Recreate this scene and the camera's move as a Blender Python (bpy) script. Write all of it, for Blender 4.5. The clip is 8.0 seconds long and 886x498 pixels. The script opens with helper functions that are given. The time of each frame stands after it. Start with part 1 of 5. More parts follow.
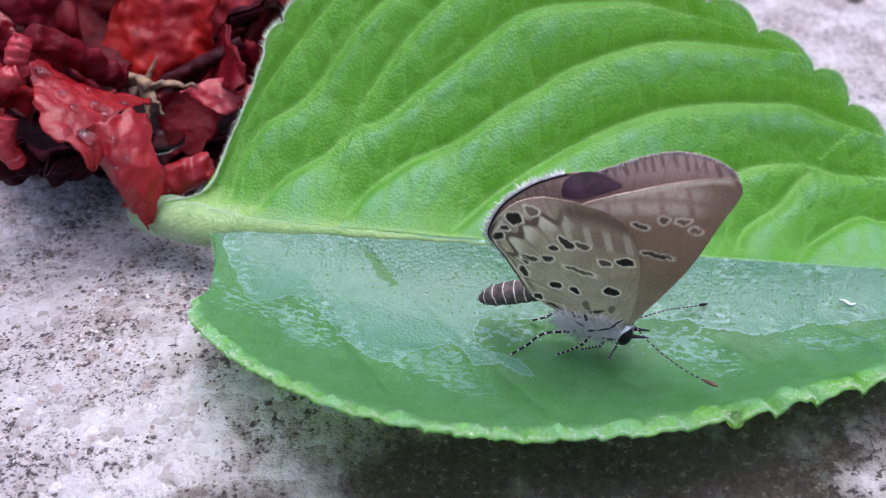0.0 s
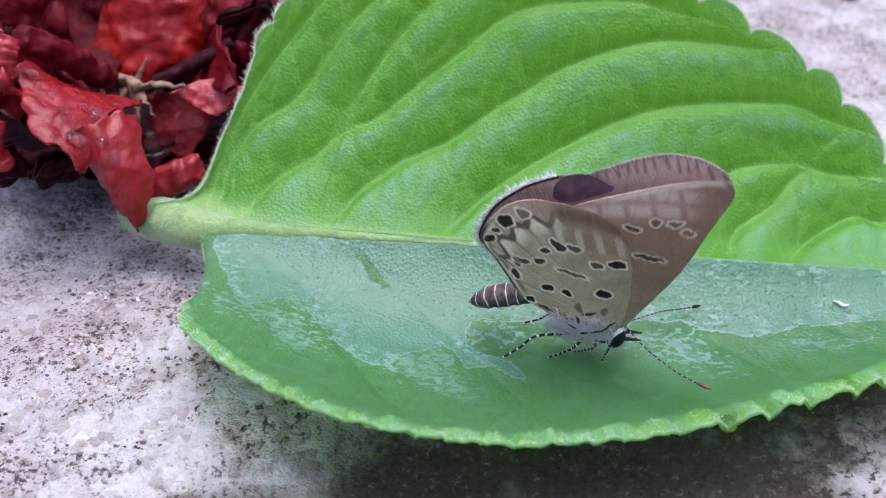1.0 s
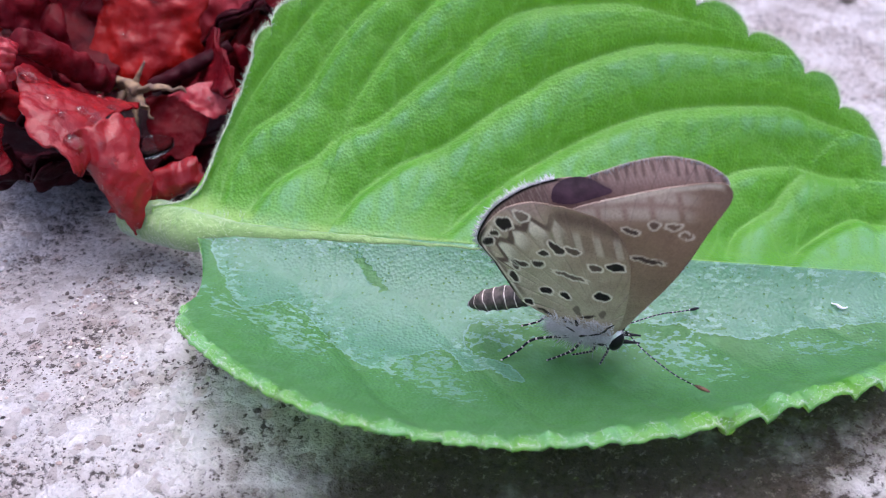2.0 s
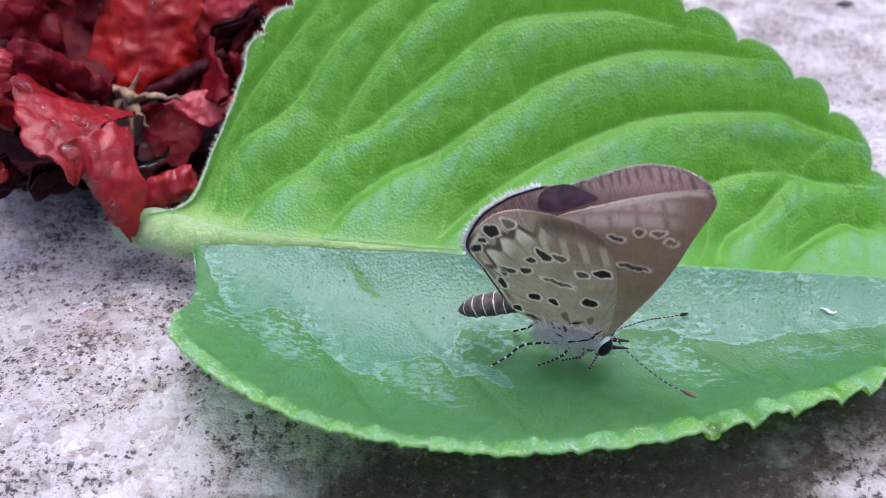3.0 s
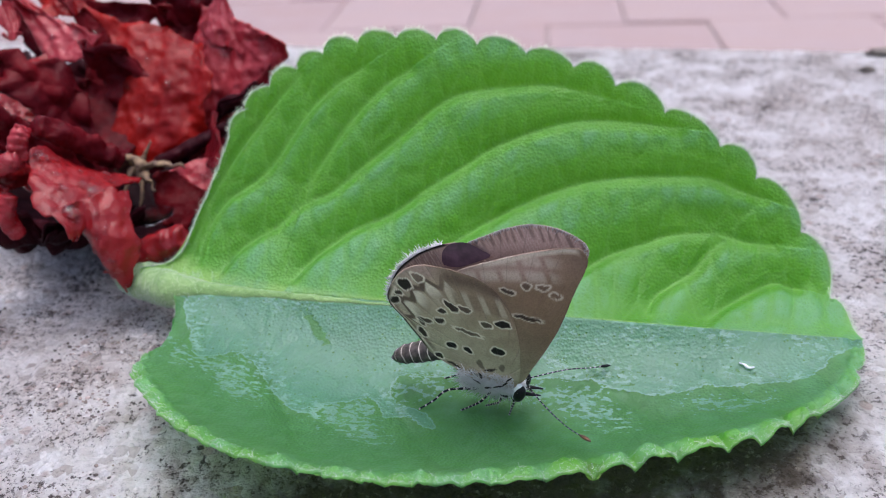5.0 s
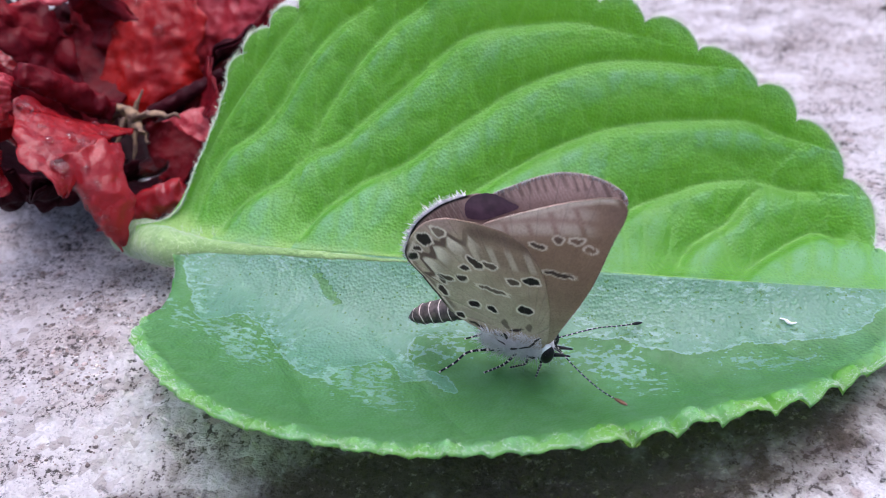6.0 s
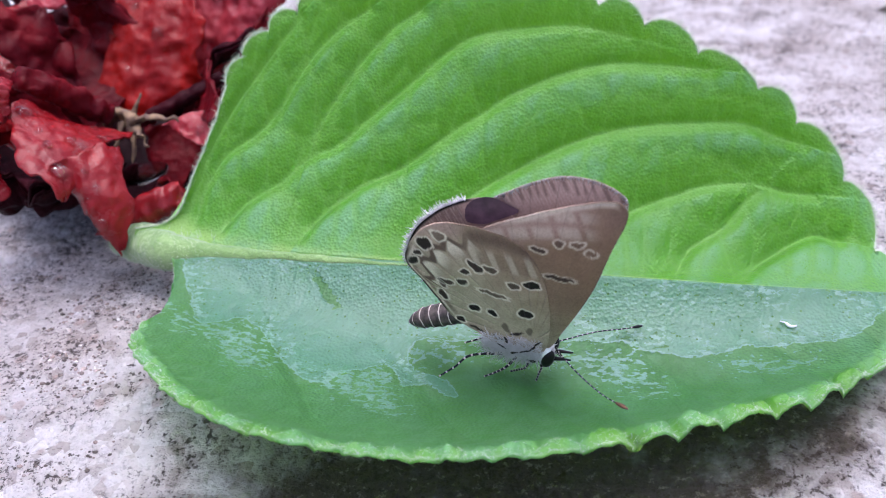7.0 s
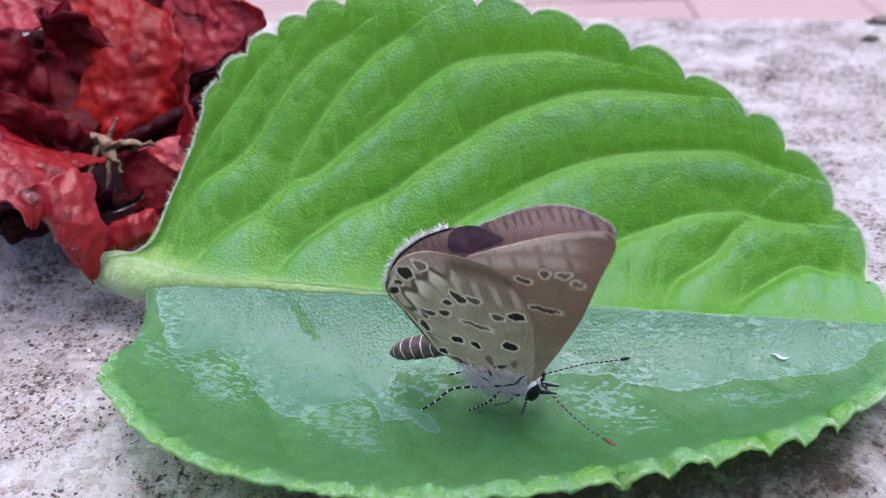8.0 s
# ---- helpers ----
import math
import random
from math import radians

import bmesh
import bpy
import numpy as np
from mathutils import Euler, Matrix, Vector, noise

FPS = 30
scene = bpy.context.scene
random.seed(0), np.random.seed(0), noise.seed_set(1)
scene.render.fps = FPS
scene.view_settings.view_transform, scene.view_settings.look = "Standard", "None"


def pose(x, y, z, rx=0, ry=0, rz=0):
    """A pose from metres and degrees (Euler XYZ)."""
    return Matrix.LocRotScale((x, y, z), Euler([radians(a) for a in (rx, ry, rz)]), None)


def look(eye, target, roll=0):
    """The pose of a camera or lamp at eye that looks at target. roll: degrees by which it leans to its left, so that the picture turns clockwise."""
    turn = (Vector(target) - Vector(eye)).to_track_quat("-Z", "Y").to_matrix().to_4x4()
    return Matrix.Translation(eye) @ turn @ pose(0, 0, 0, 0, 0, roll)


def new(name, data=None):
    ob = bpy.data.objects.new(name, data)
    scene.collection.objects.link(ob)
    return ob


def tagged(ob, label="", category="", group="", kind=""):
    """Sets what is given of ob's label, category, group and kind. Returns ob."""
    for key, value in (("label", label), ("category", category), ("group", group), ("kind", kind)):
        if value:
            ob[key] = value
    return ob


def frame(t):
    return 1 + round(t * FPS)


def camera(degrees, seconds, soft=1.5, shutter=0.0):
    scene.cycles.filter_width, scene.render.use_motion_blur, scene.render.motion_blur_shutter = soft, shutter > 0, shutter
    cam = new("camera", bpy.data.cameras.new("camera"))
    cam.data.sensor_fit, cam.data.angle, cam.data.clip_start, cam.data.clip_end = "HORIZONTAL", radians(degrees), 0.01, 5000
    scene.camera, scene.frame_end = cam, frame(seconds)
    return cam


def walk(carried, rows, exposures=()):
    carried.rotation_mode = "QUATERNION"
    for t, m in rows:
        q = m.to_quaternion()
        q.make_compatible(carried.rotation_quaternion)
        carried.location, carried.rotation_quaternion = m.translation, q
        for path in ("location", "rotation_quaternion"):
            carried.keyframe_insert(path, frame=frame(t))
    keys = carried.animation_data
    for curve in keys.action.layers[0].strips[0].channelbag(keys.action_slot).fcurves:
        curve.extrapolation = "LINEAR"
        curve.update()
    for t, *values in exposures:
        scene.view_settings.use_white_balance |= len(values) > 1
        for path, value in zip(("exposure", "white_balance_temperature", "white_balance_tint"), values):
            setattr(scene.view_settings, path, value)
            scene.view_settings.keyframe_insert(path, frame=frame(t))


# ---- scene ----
# A small brown butterfly on a wet green leaf that lies on a stone coping, beside a spent red flower.
# Lengths in the building code are millimetres; MM turns them into metres.
MM = 0.001
cam = camera(52.83, 8.0, soft=1.0)
cam.data.dof.use_dof = True
cam.data.dof.focus_distance = 0.069
cam.data.dof.aperture_fstop = 50.0
# seconds; eye in mm; turn in degrees
PATH = [
    (0.0, 0.00, 0.00, 45.00, 58.04, -0.00, 0.03),
    (0.5, 0.14, 0.26, 45.08, 57.95, -0.00, -0.16),
    (1.0, 0.35, 0.55, 45.09, 57.88, 0.01, -0.27),
    (1.5, 0.32, 0.62, 45.04, 57.99, -0.03, -0.37),
    (3.0, 1.65, 0.31, 45.65, 58.20, 0.42, -0.13),
    (3.5, 7.35, -2.90, 47.22, 60.40, 1.50, 2.37),
    (4.0, 13.55, -6.11, 48.99, 62.71, 2.51, 5.16),
    (4.2, 16.03, -7.60, 48.90, 63.96, 2.66, 6.21),
    (5.3, 15.56, -4.65, 47.87, 61.90, 3.30, 5.92),
    (5.5, 15.30, -4.23, 47.62, 61.59, 3.42, 6.16),
    (6.0, 13.14, -0.99, 45.76, 59.35, 3.58, 5.24),
    (6.5, 12.95, -1.09, 45.72, 59.39, 3.55, 5.04),
    (7.0, 13.00, -0.81, 45.88, 59.42, 3.63, 5.08),
    (7.5, 12.92, -0.09, 45.89, 61.02, 3.28, 4.57),
    (8.0, 12.95, 1.04, 45.03, 61.09, 3.05, 4.25),
]
walk(cam, [(t, pose(x * MM, y * MM, z * MM, a, b, c)) for t, x, y, z, a, b, c in PATH],
     exposures=[(0.0, 1.04, 5500, 17), (3.0, 1.07, 5500, 17), (4.0, 0.92, 5550, 15), (5.5, 0.74, 5600, 7), (6.0, 1.04, 5500, 17), (7.0, 1.05, 5500, 17), (8.0, 0.97, 5550, 15)])

# ---- world and light: a bright overcast sky, the sun behind thin cloud ----
SUN_HIGH, SUN_ROUND = 87.0, 5.0
world = bpy.data.worlds.new("sky")
scene.world = world
world.use_nodes = True
wn = world.node_tree.nodes
sky = wn.new("ShaderNodeTexSky")
sky.sky_type, sky.sun_disc = "NISHITA", False
sky.sun_elevation, sky.sun_rotation = radians(SUN_HIGH), radians(SUN_ROUND)
sky.dust_density, sky.air_density, sky.ozone_density = 8.0, 0.8, 0.6
wn["Background"].inputs["Strength"].default_value = 0.12
world.node_tree.links.new(sky.outputs["Color"], wn["Background"].inputs["Color"])
sun_data = bpy.data.lights.new("sun", "SUN")
sun_data.energy, sun_data.angle, sun_data.color = 0.85, radians(75), (1.0, 0.97, 0.93)
sun = new("sun", sun_data)
az, el = radians(SUN_ROUND), radians(SUN_HIGH)
sun.matrix_basis = look((math.sin(az) * math.cos(el), math.cos(az) * math.cos(el), math.sin(el)), (0, 0, 0))


# ---- materials ----
def grow(mat):
    """Helpers to add nodes to a material's tree."""
    tree = mat.node_tree

    def node(kind, values=None, **props):
        nd = tree.nodes.new(kind)
        for key, value in props.items():
            setattr(nd, key, value)
        for key, value in (values or {}).items():
            if hasattr(value, "links") or isinstance(value, bpy.types.NodeSocket):
                tree.links.new(value, nd.inputs[key])
            else:
                nd.inputs[key].default_value = value
        return nd

    return node


def material(name):
    mat = bpy.data.materials.new(name)
    mat.use_nodes = True
    mat.node_tree.nodes.clear()
    node = grow(mat)
    bsdf = node("ShaderNodeBsdfPrincipled")
    out = node("ShaderNodeOutputMaterial", {"Surface": bsdf.outputs[0]})
    return mat, node, bsdf, out


def link(mat, a, b):
    mat.node_tree.links.new(a, b)


def ramp(node, fac, stops):
    nd = node("ShaderNodeValToRGB", {"Fac": fac})
    els = nd.color_ramp.elements
    while len(els) < len(stops):
        els.new(0.5)
    for e, (at, col) in zip(els, stops):
        e.position = at
        e.color = (*col, 1) if len(col) == 3 else col
    return nd.outputs["Color"]


def noise_tex(node, coord, scale, detail=4.0, rough=0.55, out="Fac"):
    return node("ShaderNodeTexNoise", {"Vector": coord, "Scale": scale, "Detail": detail, "Roughness": rough}).outputs[out]


def mixcol(node, fac, a, b, blend="MIX"):
    nd = node("ShaderNodeMix", data_type="RGBA", blend_type=blend)
    tree = nd.id_data
    for sock, value in ((nd.inputs[0], fac), (nd.inputs[6], a), (nd.inputs[7], b)):
        if isinstance(value, bpy.types.NodeSocket):
            tree.links.new(value, sock)
        elif isinstance(value, (int, float)):
            sock.default_value = value
        else:
            sock.default_value = (*value, 1)
    return nd.outputs[2]


def maths(node, op, a, b=0.0, c=0.0):
    nd = node("ShaderNodeMath", operation=op)
    for sock, value in zip(nd.inputs, (a, b, c)):
        if isinstance(value, bpy.types.NodeSocket):
            nd.id_data.links.new(value, sock)
        else:
            sock.default_value = value
    return nd.outputs[0]


def maprange(node, value, a, b, c=0.0, d=1.0, smooth=True):
    nd = node("ShaderNodeMapRange", {"Value": value, "From Min": a, "From Max": b, "To Min": c, "To Max": d})
    nd.interpolation_type = "SMOOTHSTEP" if smooth else "LINEAR"
    return nd.outputs[0]


def stone_material():
    mat, node, bsdf, out = material("weathered_stone")
    co = node("ShaderNodeTexCoord").outputs["Object"]
    broad = noise_tex(node, co, 40, 3)
    patch = noise_tex(node, co, 130, 5, 0.65)
    grit = node("ShaderNodeTexVoronoi", {"Vector": co, "Scale": 1000.0}, feature="F1")
    chips = node("ShaderNodeTexVoronoi", {"Vector": co, "Scale": 380.0, "Randomness": 1.0}, feature="F1")
    fine = noise_tex(node, co, 2100, 4, 0.75)
    mid = noise_tex(node, co, 800, 4, 0.7)
    base = ramp(node, patch, [(0.34, (0.66, 0.59, 0.57)), (0.47, (0.80, 0.75, 0.74)), (0.6, (0.88, 0.85, 0.85))])
    base = mixcol(node, maprange(node, broad, 0.45, 0.66, 0.0, 0.36), base, (0.46, 0.37, 0.32))
    tint = ramp(node, grit.outputs["Color"], [(0.0, (0.5, 0.40, 0.36)), (0.35, (0.95, 0.9, 0.9)), (1.0, (1.15, 1.12, 1.15))])
    base = mixcol(node, 0.75, base, tint, "MULTIPLY")
    chip = maths(node, "MULTIPLY", maprange(node, chips.outputs["Distance"], 0.16, 0.26, 1.0, 0.0), maprange(node, chips.outputs["Color"], 0.55, 0.65, 0.0, 0.7))
    base = mixcol(node, chip, base, (0.55, 0.40, 0.36))
    zone = maprange(node, patch, 0.42, 0.58, 1.0, 0.12)
    dark = maths(node, "MULTIPLY", maprange(node, fine, 0.40, 0.47, 1.0, 0.0), zone)
    pits = maths(node, "MULTIPLY", maprange(node, mid, 0.30, 0.38, 1.0, 0.0), maprange(node, zone, 0.1, 1.0, 0.45, 1.0))
    base = mixcol(node, maths(node, "MAXIMUM", dark, pits), base, (0.12, 0.092, 0.088))
    crumbs = noise_tex(node, co, 1350, 6, 0.72)
    swarm = noise_tex(node, co, 85, 4, 0.6)
    hole = maprange(node, maths(node, "ADD", crumbs, maths(node, "ADD", maths(node, "MULTIPLY", maths(node, "SUBTRACT", patch, 0.5), 0.3), maths(node, "MULTIPLY", maths(node, "SUBTRACT", swarm, 0.5), 0.42))), 0.375, 0.405, 1.0, 0.0)
    base = mixcol(node, maprange(node, swarm, 0.36, 0.5, 0.3, 0.0), base, (0.42, 0.33, 0.30))
    base = mixcol(node, maths(node, "MULTIPLY", hole, 0.9), base, (0.07, 0.048, 0.042))
    # brown soil in the stone's hollow, darkened to stand for the leaf's shade
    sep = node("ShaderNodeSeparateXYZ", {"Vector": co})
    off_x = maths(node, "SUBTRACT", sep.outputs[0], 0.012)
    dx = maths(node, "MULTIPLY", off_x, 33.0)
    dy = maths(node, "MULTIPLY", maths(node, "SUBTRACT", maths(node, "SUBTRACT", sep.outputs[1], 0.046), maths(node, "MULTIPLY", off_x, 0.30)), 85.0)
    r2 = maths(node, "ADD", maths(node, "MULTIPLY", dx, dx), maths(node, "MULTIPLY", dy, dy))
    soil_shade = maprange(node, maths(node, "ADD", r2, maths(node, "MULTIPLY", maths(node, "SUBTRACT", patch, 0.5), 2.6)), 0.2, 1.3, 0.96, 0.0)
    base = mixcol(node, soil_shade, base, mixcol(node, maprange(node, crumbs, 0.56, 0.66), mixcol(node, fine, (0.026, 0.017, 0.010), (0.105, 0.072, 0.048)), (0.24, 0.19, 0.15)))
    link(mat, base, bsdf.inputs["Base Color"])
    bsdf.inputs["Roughness"].default_value = 0.92
    h = maths(node, "ADD", maths(node, "MULTIPLY", grit.outputs["Distance"], -0.7), maths(node, "ADD", fine, mid))
    h = maths(node, "SUBTRACT", h, maths(node, "MULTIPLY", hole, 0.8))
    bump = node("ShaderNodeBump", {"Strength": 1.0, "Distance": 0.0013, "Height": h})
    link(mat, bump.outputs[0], bsdf.inputs["Normal"])
    return mat


def plain_material(name, col, col2, scale, rough=0.6, bump=0.0, dist=0.0001, **extra):
    """A two-tone material with grain."""
    mat, node, bsdf, out = material(name)
    co = node("ShaderNodeTexCoord").outputs["Object"]
    n1 = noise_tex(node, co, scale, 5, 0.6)
    link(mat, mixcol(node, maprange(node, n1, 0.35, 0.65), col, col2), bsdf.inputs["Base Color"])
    bsdf.inputs["Roughness"].default_value = rough
    for key, value in extra.items():
        bsdf.inputs[key.replace("_", " ")].default_value = value
    if bump:
        b = node("ShaderNodeBump", {"Strength": bump, "Distance": dist, "Height": noise_tex(node, co, scale * 4, 4)})
        link(mat, b.outputs[0], bsdf.inputs["Normal"])
    return mat


def leaf_material():
    """Hairy green leaf: paler along the veins, wet and glossy where the water film lies."""
    mat, node, bsdf, out = material("leaf_green")
    att = node("ShaderNodeAttribute", attribute_name="veins")
    sep = node("ShaderNodeSeparateXYZ", {"Vector": att.outputs["Vector"]})
    near, fold, rim = sep.outputs[0], sep.outputs[1], sep.outputs[2]
    co = node("ShaderNodeTexCoord").outputs["Object"]
    shore = node("ShaderNodeSeparateXYZ", {"Vector": node("ShaderNodeAttribute", attribute_name="shore").outputs["Vector"]})
    full, part, moist = shore.outputs[0], shore.outputs[1], shore.outputs[2]
    pocks = node("ShaderNodeTexVoronoi", {"Vector": co, "Scale": 1900.0}, feature="F1")
    open_pock = maths(node, "MULTIPLY", maprange(node, pocks.outputs["Distance"], 0.14, 0.22, 0.9, 0.0), maprange(node, pocks.outputs["Color"], 0.50, 0.54, 0.0, 1.0))
    coast = noise_tex(node, co, 420, 5, 0.65)
    flat_co = node("ShaderNodeMapping", {"Vector": co, "Scale": (0.6, 1.0, 1.0), "Rotation": (0.0, 0.0, 0.4)}).outputs[0]
    broken = noise_tex(node, flat_co, 2100, 5, 0.7)
    tatter = noise_tex(node, flat_co, 2400, 4, 0.6)
    weave = node("ShaderNodeSeparateXYZ", {"Vector": node("ShaderNodeAttribute", attribute_name="net").outputs["Vector"]})
    net, swell = weave.outputs[0], weave.outputs[1]
    wavy = maths(node, "ADD", maths(node, "MULTIPLY", maths(node, "SUBTRACT", coast, 0.5), 1.6), maths(node, "MULTIPLY", maths(node, "SUBTRACT", broken, 0.5), 0.8))
    margin = maths(node, "ADD", full, wavy)
    ripped = maprange(node, maths(node, "ADD", weave.outputs[2], maths(node, "MULTIPLY", maths(node, "SUBTRACT", tatter, 0.5), 1.8)), 0.42, 0.56)
    whole_film = maths(node, "MULTIPLY", maprange(node, margin, -0.03, 0.05), maths(node, "SUBTRACT", 1.0, ripped))
    share = maprange(node, part, -1.2, 1.6, -0.14, 0.05, False)
    torn = maths(node, "MULTIPLY", maprange(node, maths(node, "ADD", tatter, share), 0.53, 0.55), maprange(node, part, -1.2, -0.6))
    film_on = maths(node, "MULTIPLY", maths(node, "MAXIMUM", whole_film, torn), maths(node, "SUBTRACT", 1.0, open_pock))
    frayed = maths(node, "MULTIPLY", maprange(node, full, 0.2, 4.0, 1.0, 0.0), maprange(node, noise_tex(node, co, 260, 3), 0.35, 0.6))
    cracks = maths(node, "MULTIPLY", maprange(node, maths(node, "ADD", tatter, maths(node, "MULTIPLY", frayed, -0.11)), 0.28, 0.30, 1.0, 0.0), 0.85)
    crest_glint = maths(node, "MULTIPLY", maprange(node, maths(node, "ADD", tatter, maths(node, "MULTIPLY", frayed, 0.04)), 0.565, 0.60), frayed)
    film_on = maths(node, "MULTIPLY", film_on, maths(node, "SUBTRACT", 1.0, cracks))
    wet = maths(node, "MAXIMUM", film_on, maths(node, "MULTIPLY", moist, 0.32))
    lip_glint = maths(node, "MULTIPLY", maprange(node, maths(node, "ABSOLUTE", maths(node, "SUBTRACT", margin, 0.08)), 0.02, 0.12, 1.0, 0.0), film_on)
    wander = node("ShaderNodeTexNoise", {"Vector": co, "Scale": 350.0, "Detail": 2.0})
    warped = node("ShaderNodeVectorMath", {0: co}, operation="MULTIPLY_ADD")
    link(mat, wander.outputs["Color"], warped.inputs[0])
    warped.inputs[1].default_value = (0.0016, 0.0016, 0.0016)
    link(mat, co, warped.inputs[2])
    big = noise_tex(node, co, 120, 3)
    cell = node("ShaderNodeTexVoronoi", {"Vector": warped.outputs[0], "Scale": 560.0}, feature="DISTANCE_TO_EDGE").outputs["Distance"]
    pores = node("ShaderNodeTexVoronoi", {"Vector": co, "Scale": 3600.0}, feature="F1").outputs["Distance"]
    fine = noise_tex(node, co, 2600, 3, 0.7)
    green = mixcol(node, maprange(node, big, 0.3, 0.7), (0.072, 0.235, 0.007), (0.092, 0.272, 0.011))
    pale = (0.175, 0.375, 0.065)
    green = mixcol(node, maths(node, "MULTIPLY", maprange(node, near, 0.05, 0.45, 0.6, 0.0), maprange(node, wet, 0.05, 0.3, 1.0, 0.2)), green, pale)
    lattice = maths(node, "MAXIMUM", maprange(node, net, 0.0, 0.2, 0.42, 0.0), maprange(node, cell, 0.0, 0.06, 0.16, 0.0))
    green = mixcol(node, maths(node, "MULTIPLY", lattice, maprange(node, wet, 0.05, 0.3, 1.0, 0.3)), green, pale)
    green = mixcol(node, maprange(node, fine, 0.45, 0.75, 0.0, 0.3), green, (0.10, 0.26, 0.08))
    ragged = maths(node, "ADD", rim, maths(node, "MULTIPLY", maths(node, "SUBTRACT", noise_tex(node, co, 500, 2), 0.5), 1.6))
    green = mixcol(node, maprange(node, ragged, 0.0, 1.2, 0.6, 0.0), green, (0.20, 0.38, 0.10))
    green = mixcol(node, maprange(node, fold, 0.2, 1.0, 0.7, 0.0), green, (0.33, 0.48, 0.13))
    green = mixcol(node, maprange(node, rim, 0.03, 0.28, 0.6, 0.0), green, (0.46, 0.58, 0.30))
    green = mixcol(node, maprange(node, pores, 0.10, 0.26, 0.45, 0.0), green, (0.045, 0.13, 0.015))
    # grey-blue down on the swellings between the veins, with their sky sheen painted in
    down_sheen = maths(node, "MULTIPLY", maprange(node, swell, 0.36, 0.70), maprange(node, noise_tex(node, co, 170, 5, 0.7), 0.32, 0.58, 0.2, 1.0))
    down_sheen = maths(node, "MULTIPLY", down_sheen, maprange(node, net, 0.05, 0.5, 0.35, 0.8))
    down_sheen = maths(node, "MULTIPLY", down_sheen, maprange(node, pores, 0.08, 0.34, 0.35, 1.0))
    green = mixcol(node, down_sheen, green, (0.175, 0.360, 0.190))
    damp = maprange(node, wet, 0.05, 0.28, 0.0, 0.85)
    soaked = mixcol(node, maprange(node, noise_tex(node, co, 700, 4, 0.6), 0.4, 0.7), (0.046, 0.132, 0.054), (0.082, 0.196, 0.094))
    green = mixcol(node, damp, green, soaked)
    # film's silvery tone: air held by hairs under water, plus painted sky reflection
    film_sheen = mixcol(node, maprange(node, coast, 0.2, 0.8), (0.060, 0.172, 0.126), (0.116, 0.250, 0.206))
    # bright margin line, torn flecks and crests are glints put into the colour
    film_sheen = mixcol(node, maths(node, "MAXIMUM", maths(node, "MULTIPLY", torn, maprange(node, full, -0.5, 0.6, 0.4, 0.0)), maths(node, "MAXIMUM", maths(node, "MULTIPLY", lip_glint, 0.7), maths(node, "MULTIPLY", crest_glint, 0.75))), film_sheen, (0.34, 0.51, 0.44))
    green = mixcol(node, maths(node, "MULTIPLY", film_on, 0.8), green, film_sheen)
    green = mixcol(node, maths(node, "MULTIPLY", maths(node, "MAXIMUM", open_pock, maths(node, "MULTIPLY", cracks, 0.7)), maths(node, "MULTIPLY", whole_film, 0.75)), green, (0.014, 0.055, 0.024))
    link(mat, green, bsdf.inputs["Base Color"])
    link(mat, maprange(node, wet, 0.35, 0.65, 0.5, 0.3), bsdf.inputs["Roughness"])
    link(mat, maths(node, "MULTIPLY", film_on, 0.7), bsdf.inputs["Coat Weight"])
    bsdf.inputs["Coat Roughness"].default_value = 0.2
    bsdf.inputs["Coat IOR"].default_value = 1.36
    link(mat, maths(node, "MULTIPLY", maths(node, "SUBTRACT", 1.0, damp), 0.24), bsdf.inputs["Sheen Weight"])
    bsdf.inputs["Sheen Roughness"].default_value = 0.4
    bsdf.inputs["Sheen Tint"].default_value = (0.75, 0.92, 1.0, 1)
    h = maths(node, "ADD", maths(node, "MULTIPLY", pores, maprange(node, wet, 0.1, 0.5, 1.0, 0.7)), maths(node, "MULTIPLY", maprange(node, cell, 0.0, 0.35, 0.0, 1.0), maprange(node, wet, 0.05, 0.3, 0.18, 0.08)))
    bump = node("ShaderNodeBump", {"Strength": maprange(node, wet, 0.1, 0.6, 0.34, 0.45), "Distance": 0.0002, "Height": maths(node, "ADD", h, maths(node, "MULTIPLY", film_on, 1.6))})
    link(mat, bump.outputs[0], bsdf.inputs["Normal"])
    ripple = maths(node, "ADD", noise_tex(node, co, 1300, 5, 0.7), maths(node, "MULTIPLY", film_on, 1.0))
    film = node("ShaderNodeBump", {"Strength": maprange(node, full, 0.0, 4.0, 1.0, 0.5), "Distance": 0.00028, "Height": ripple})
    link(mat, film.outputs[0], bsdf.inputs["Coat Normal"])
    glow = mixcol(node, 0.75, green, (0.44, 0.98, 0.03))
    trans = node("ShaderNodeBsdfTranslucent", {"Color": glow, "Normal": bump.outputs[0]})
    mix = node("ShaderNodeMixShader", {"Fac": 0.38})
    link(mat, bsdf.outputs[0], mix.inputs[1])
    link(mat, trans.outputs[0], mix.inputs[2])
    link(mat, mix.outputs[0], out.inputs["Surface"])
    return mat


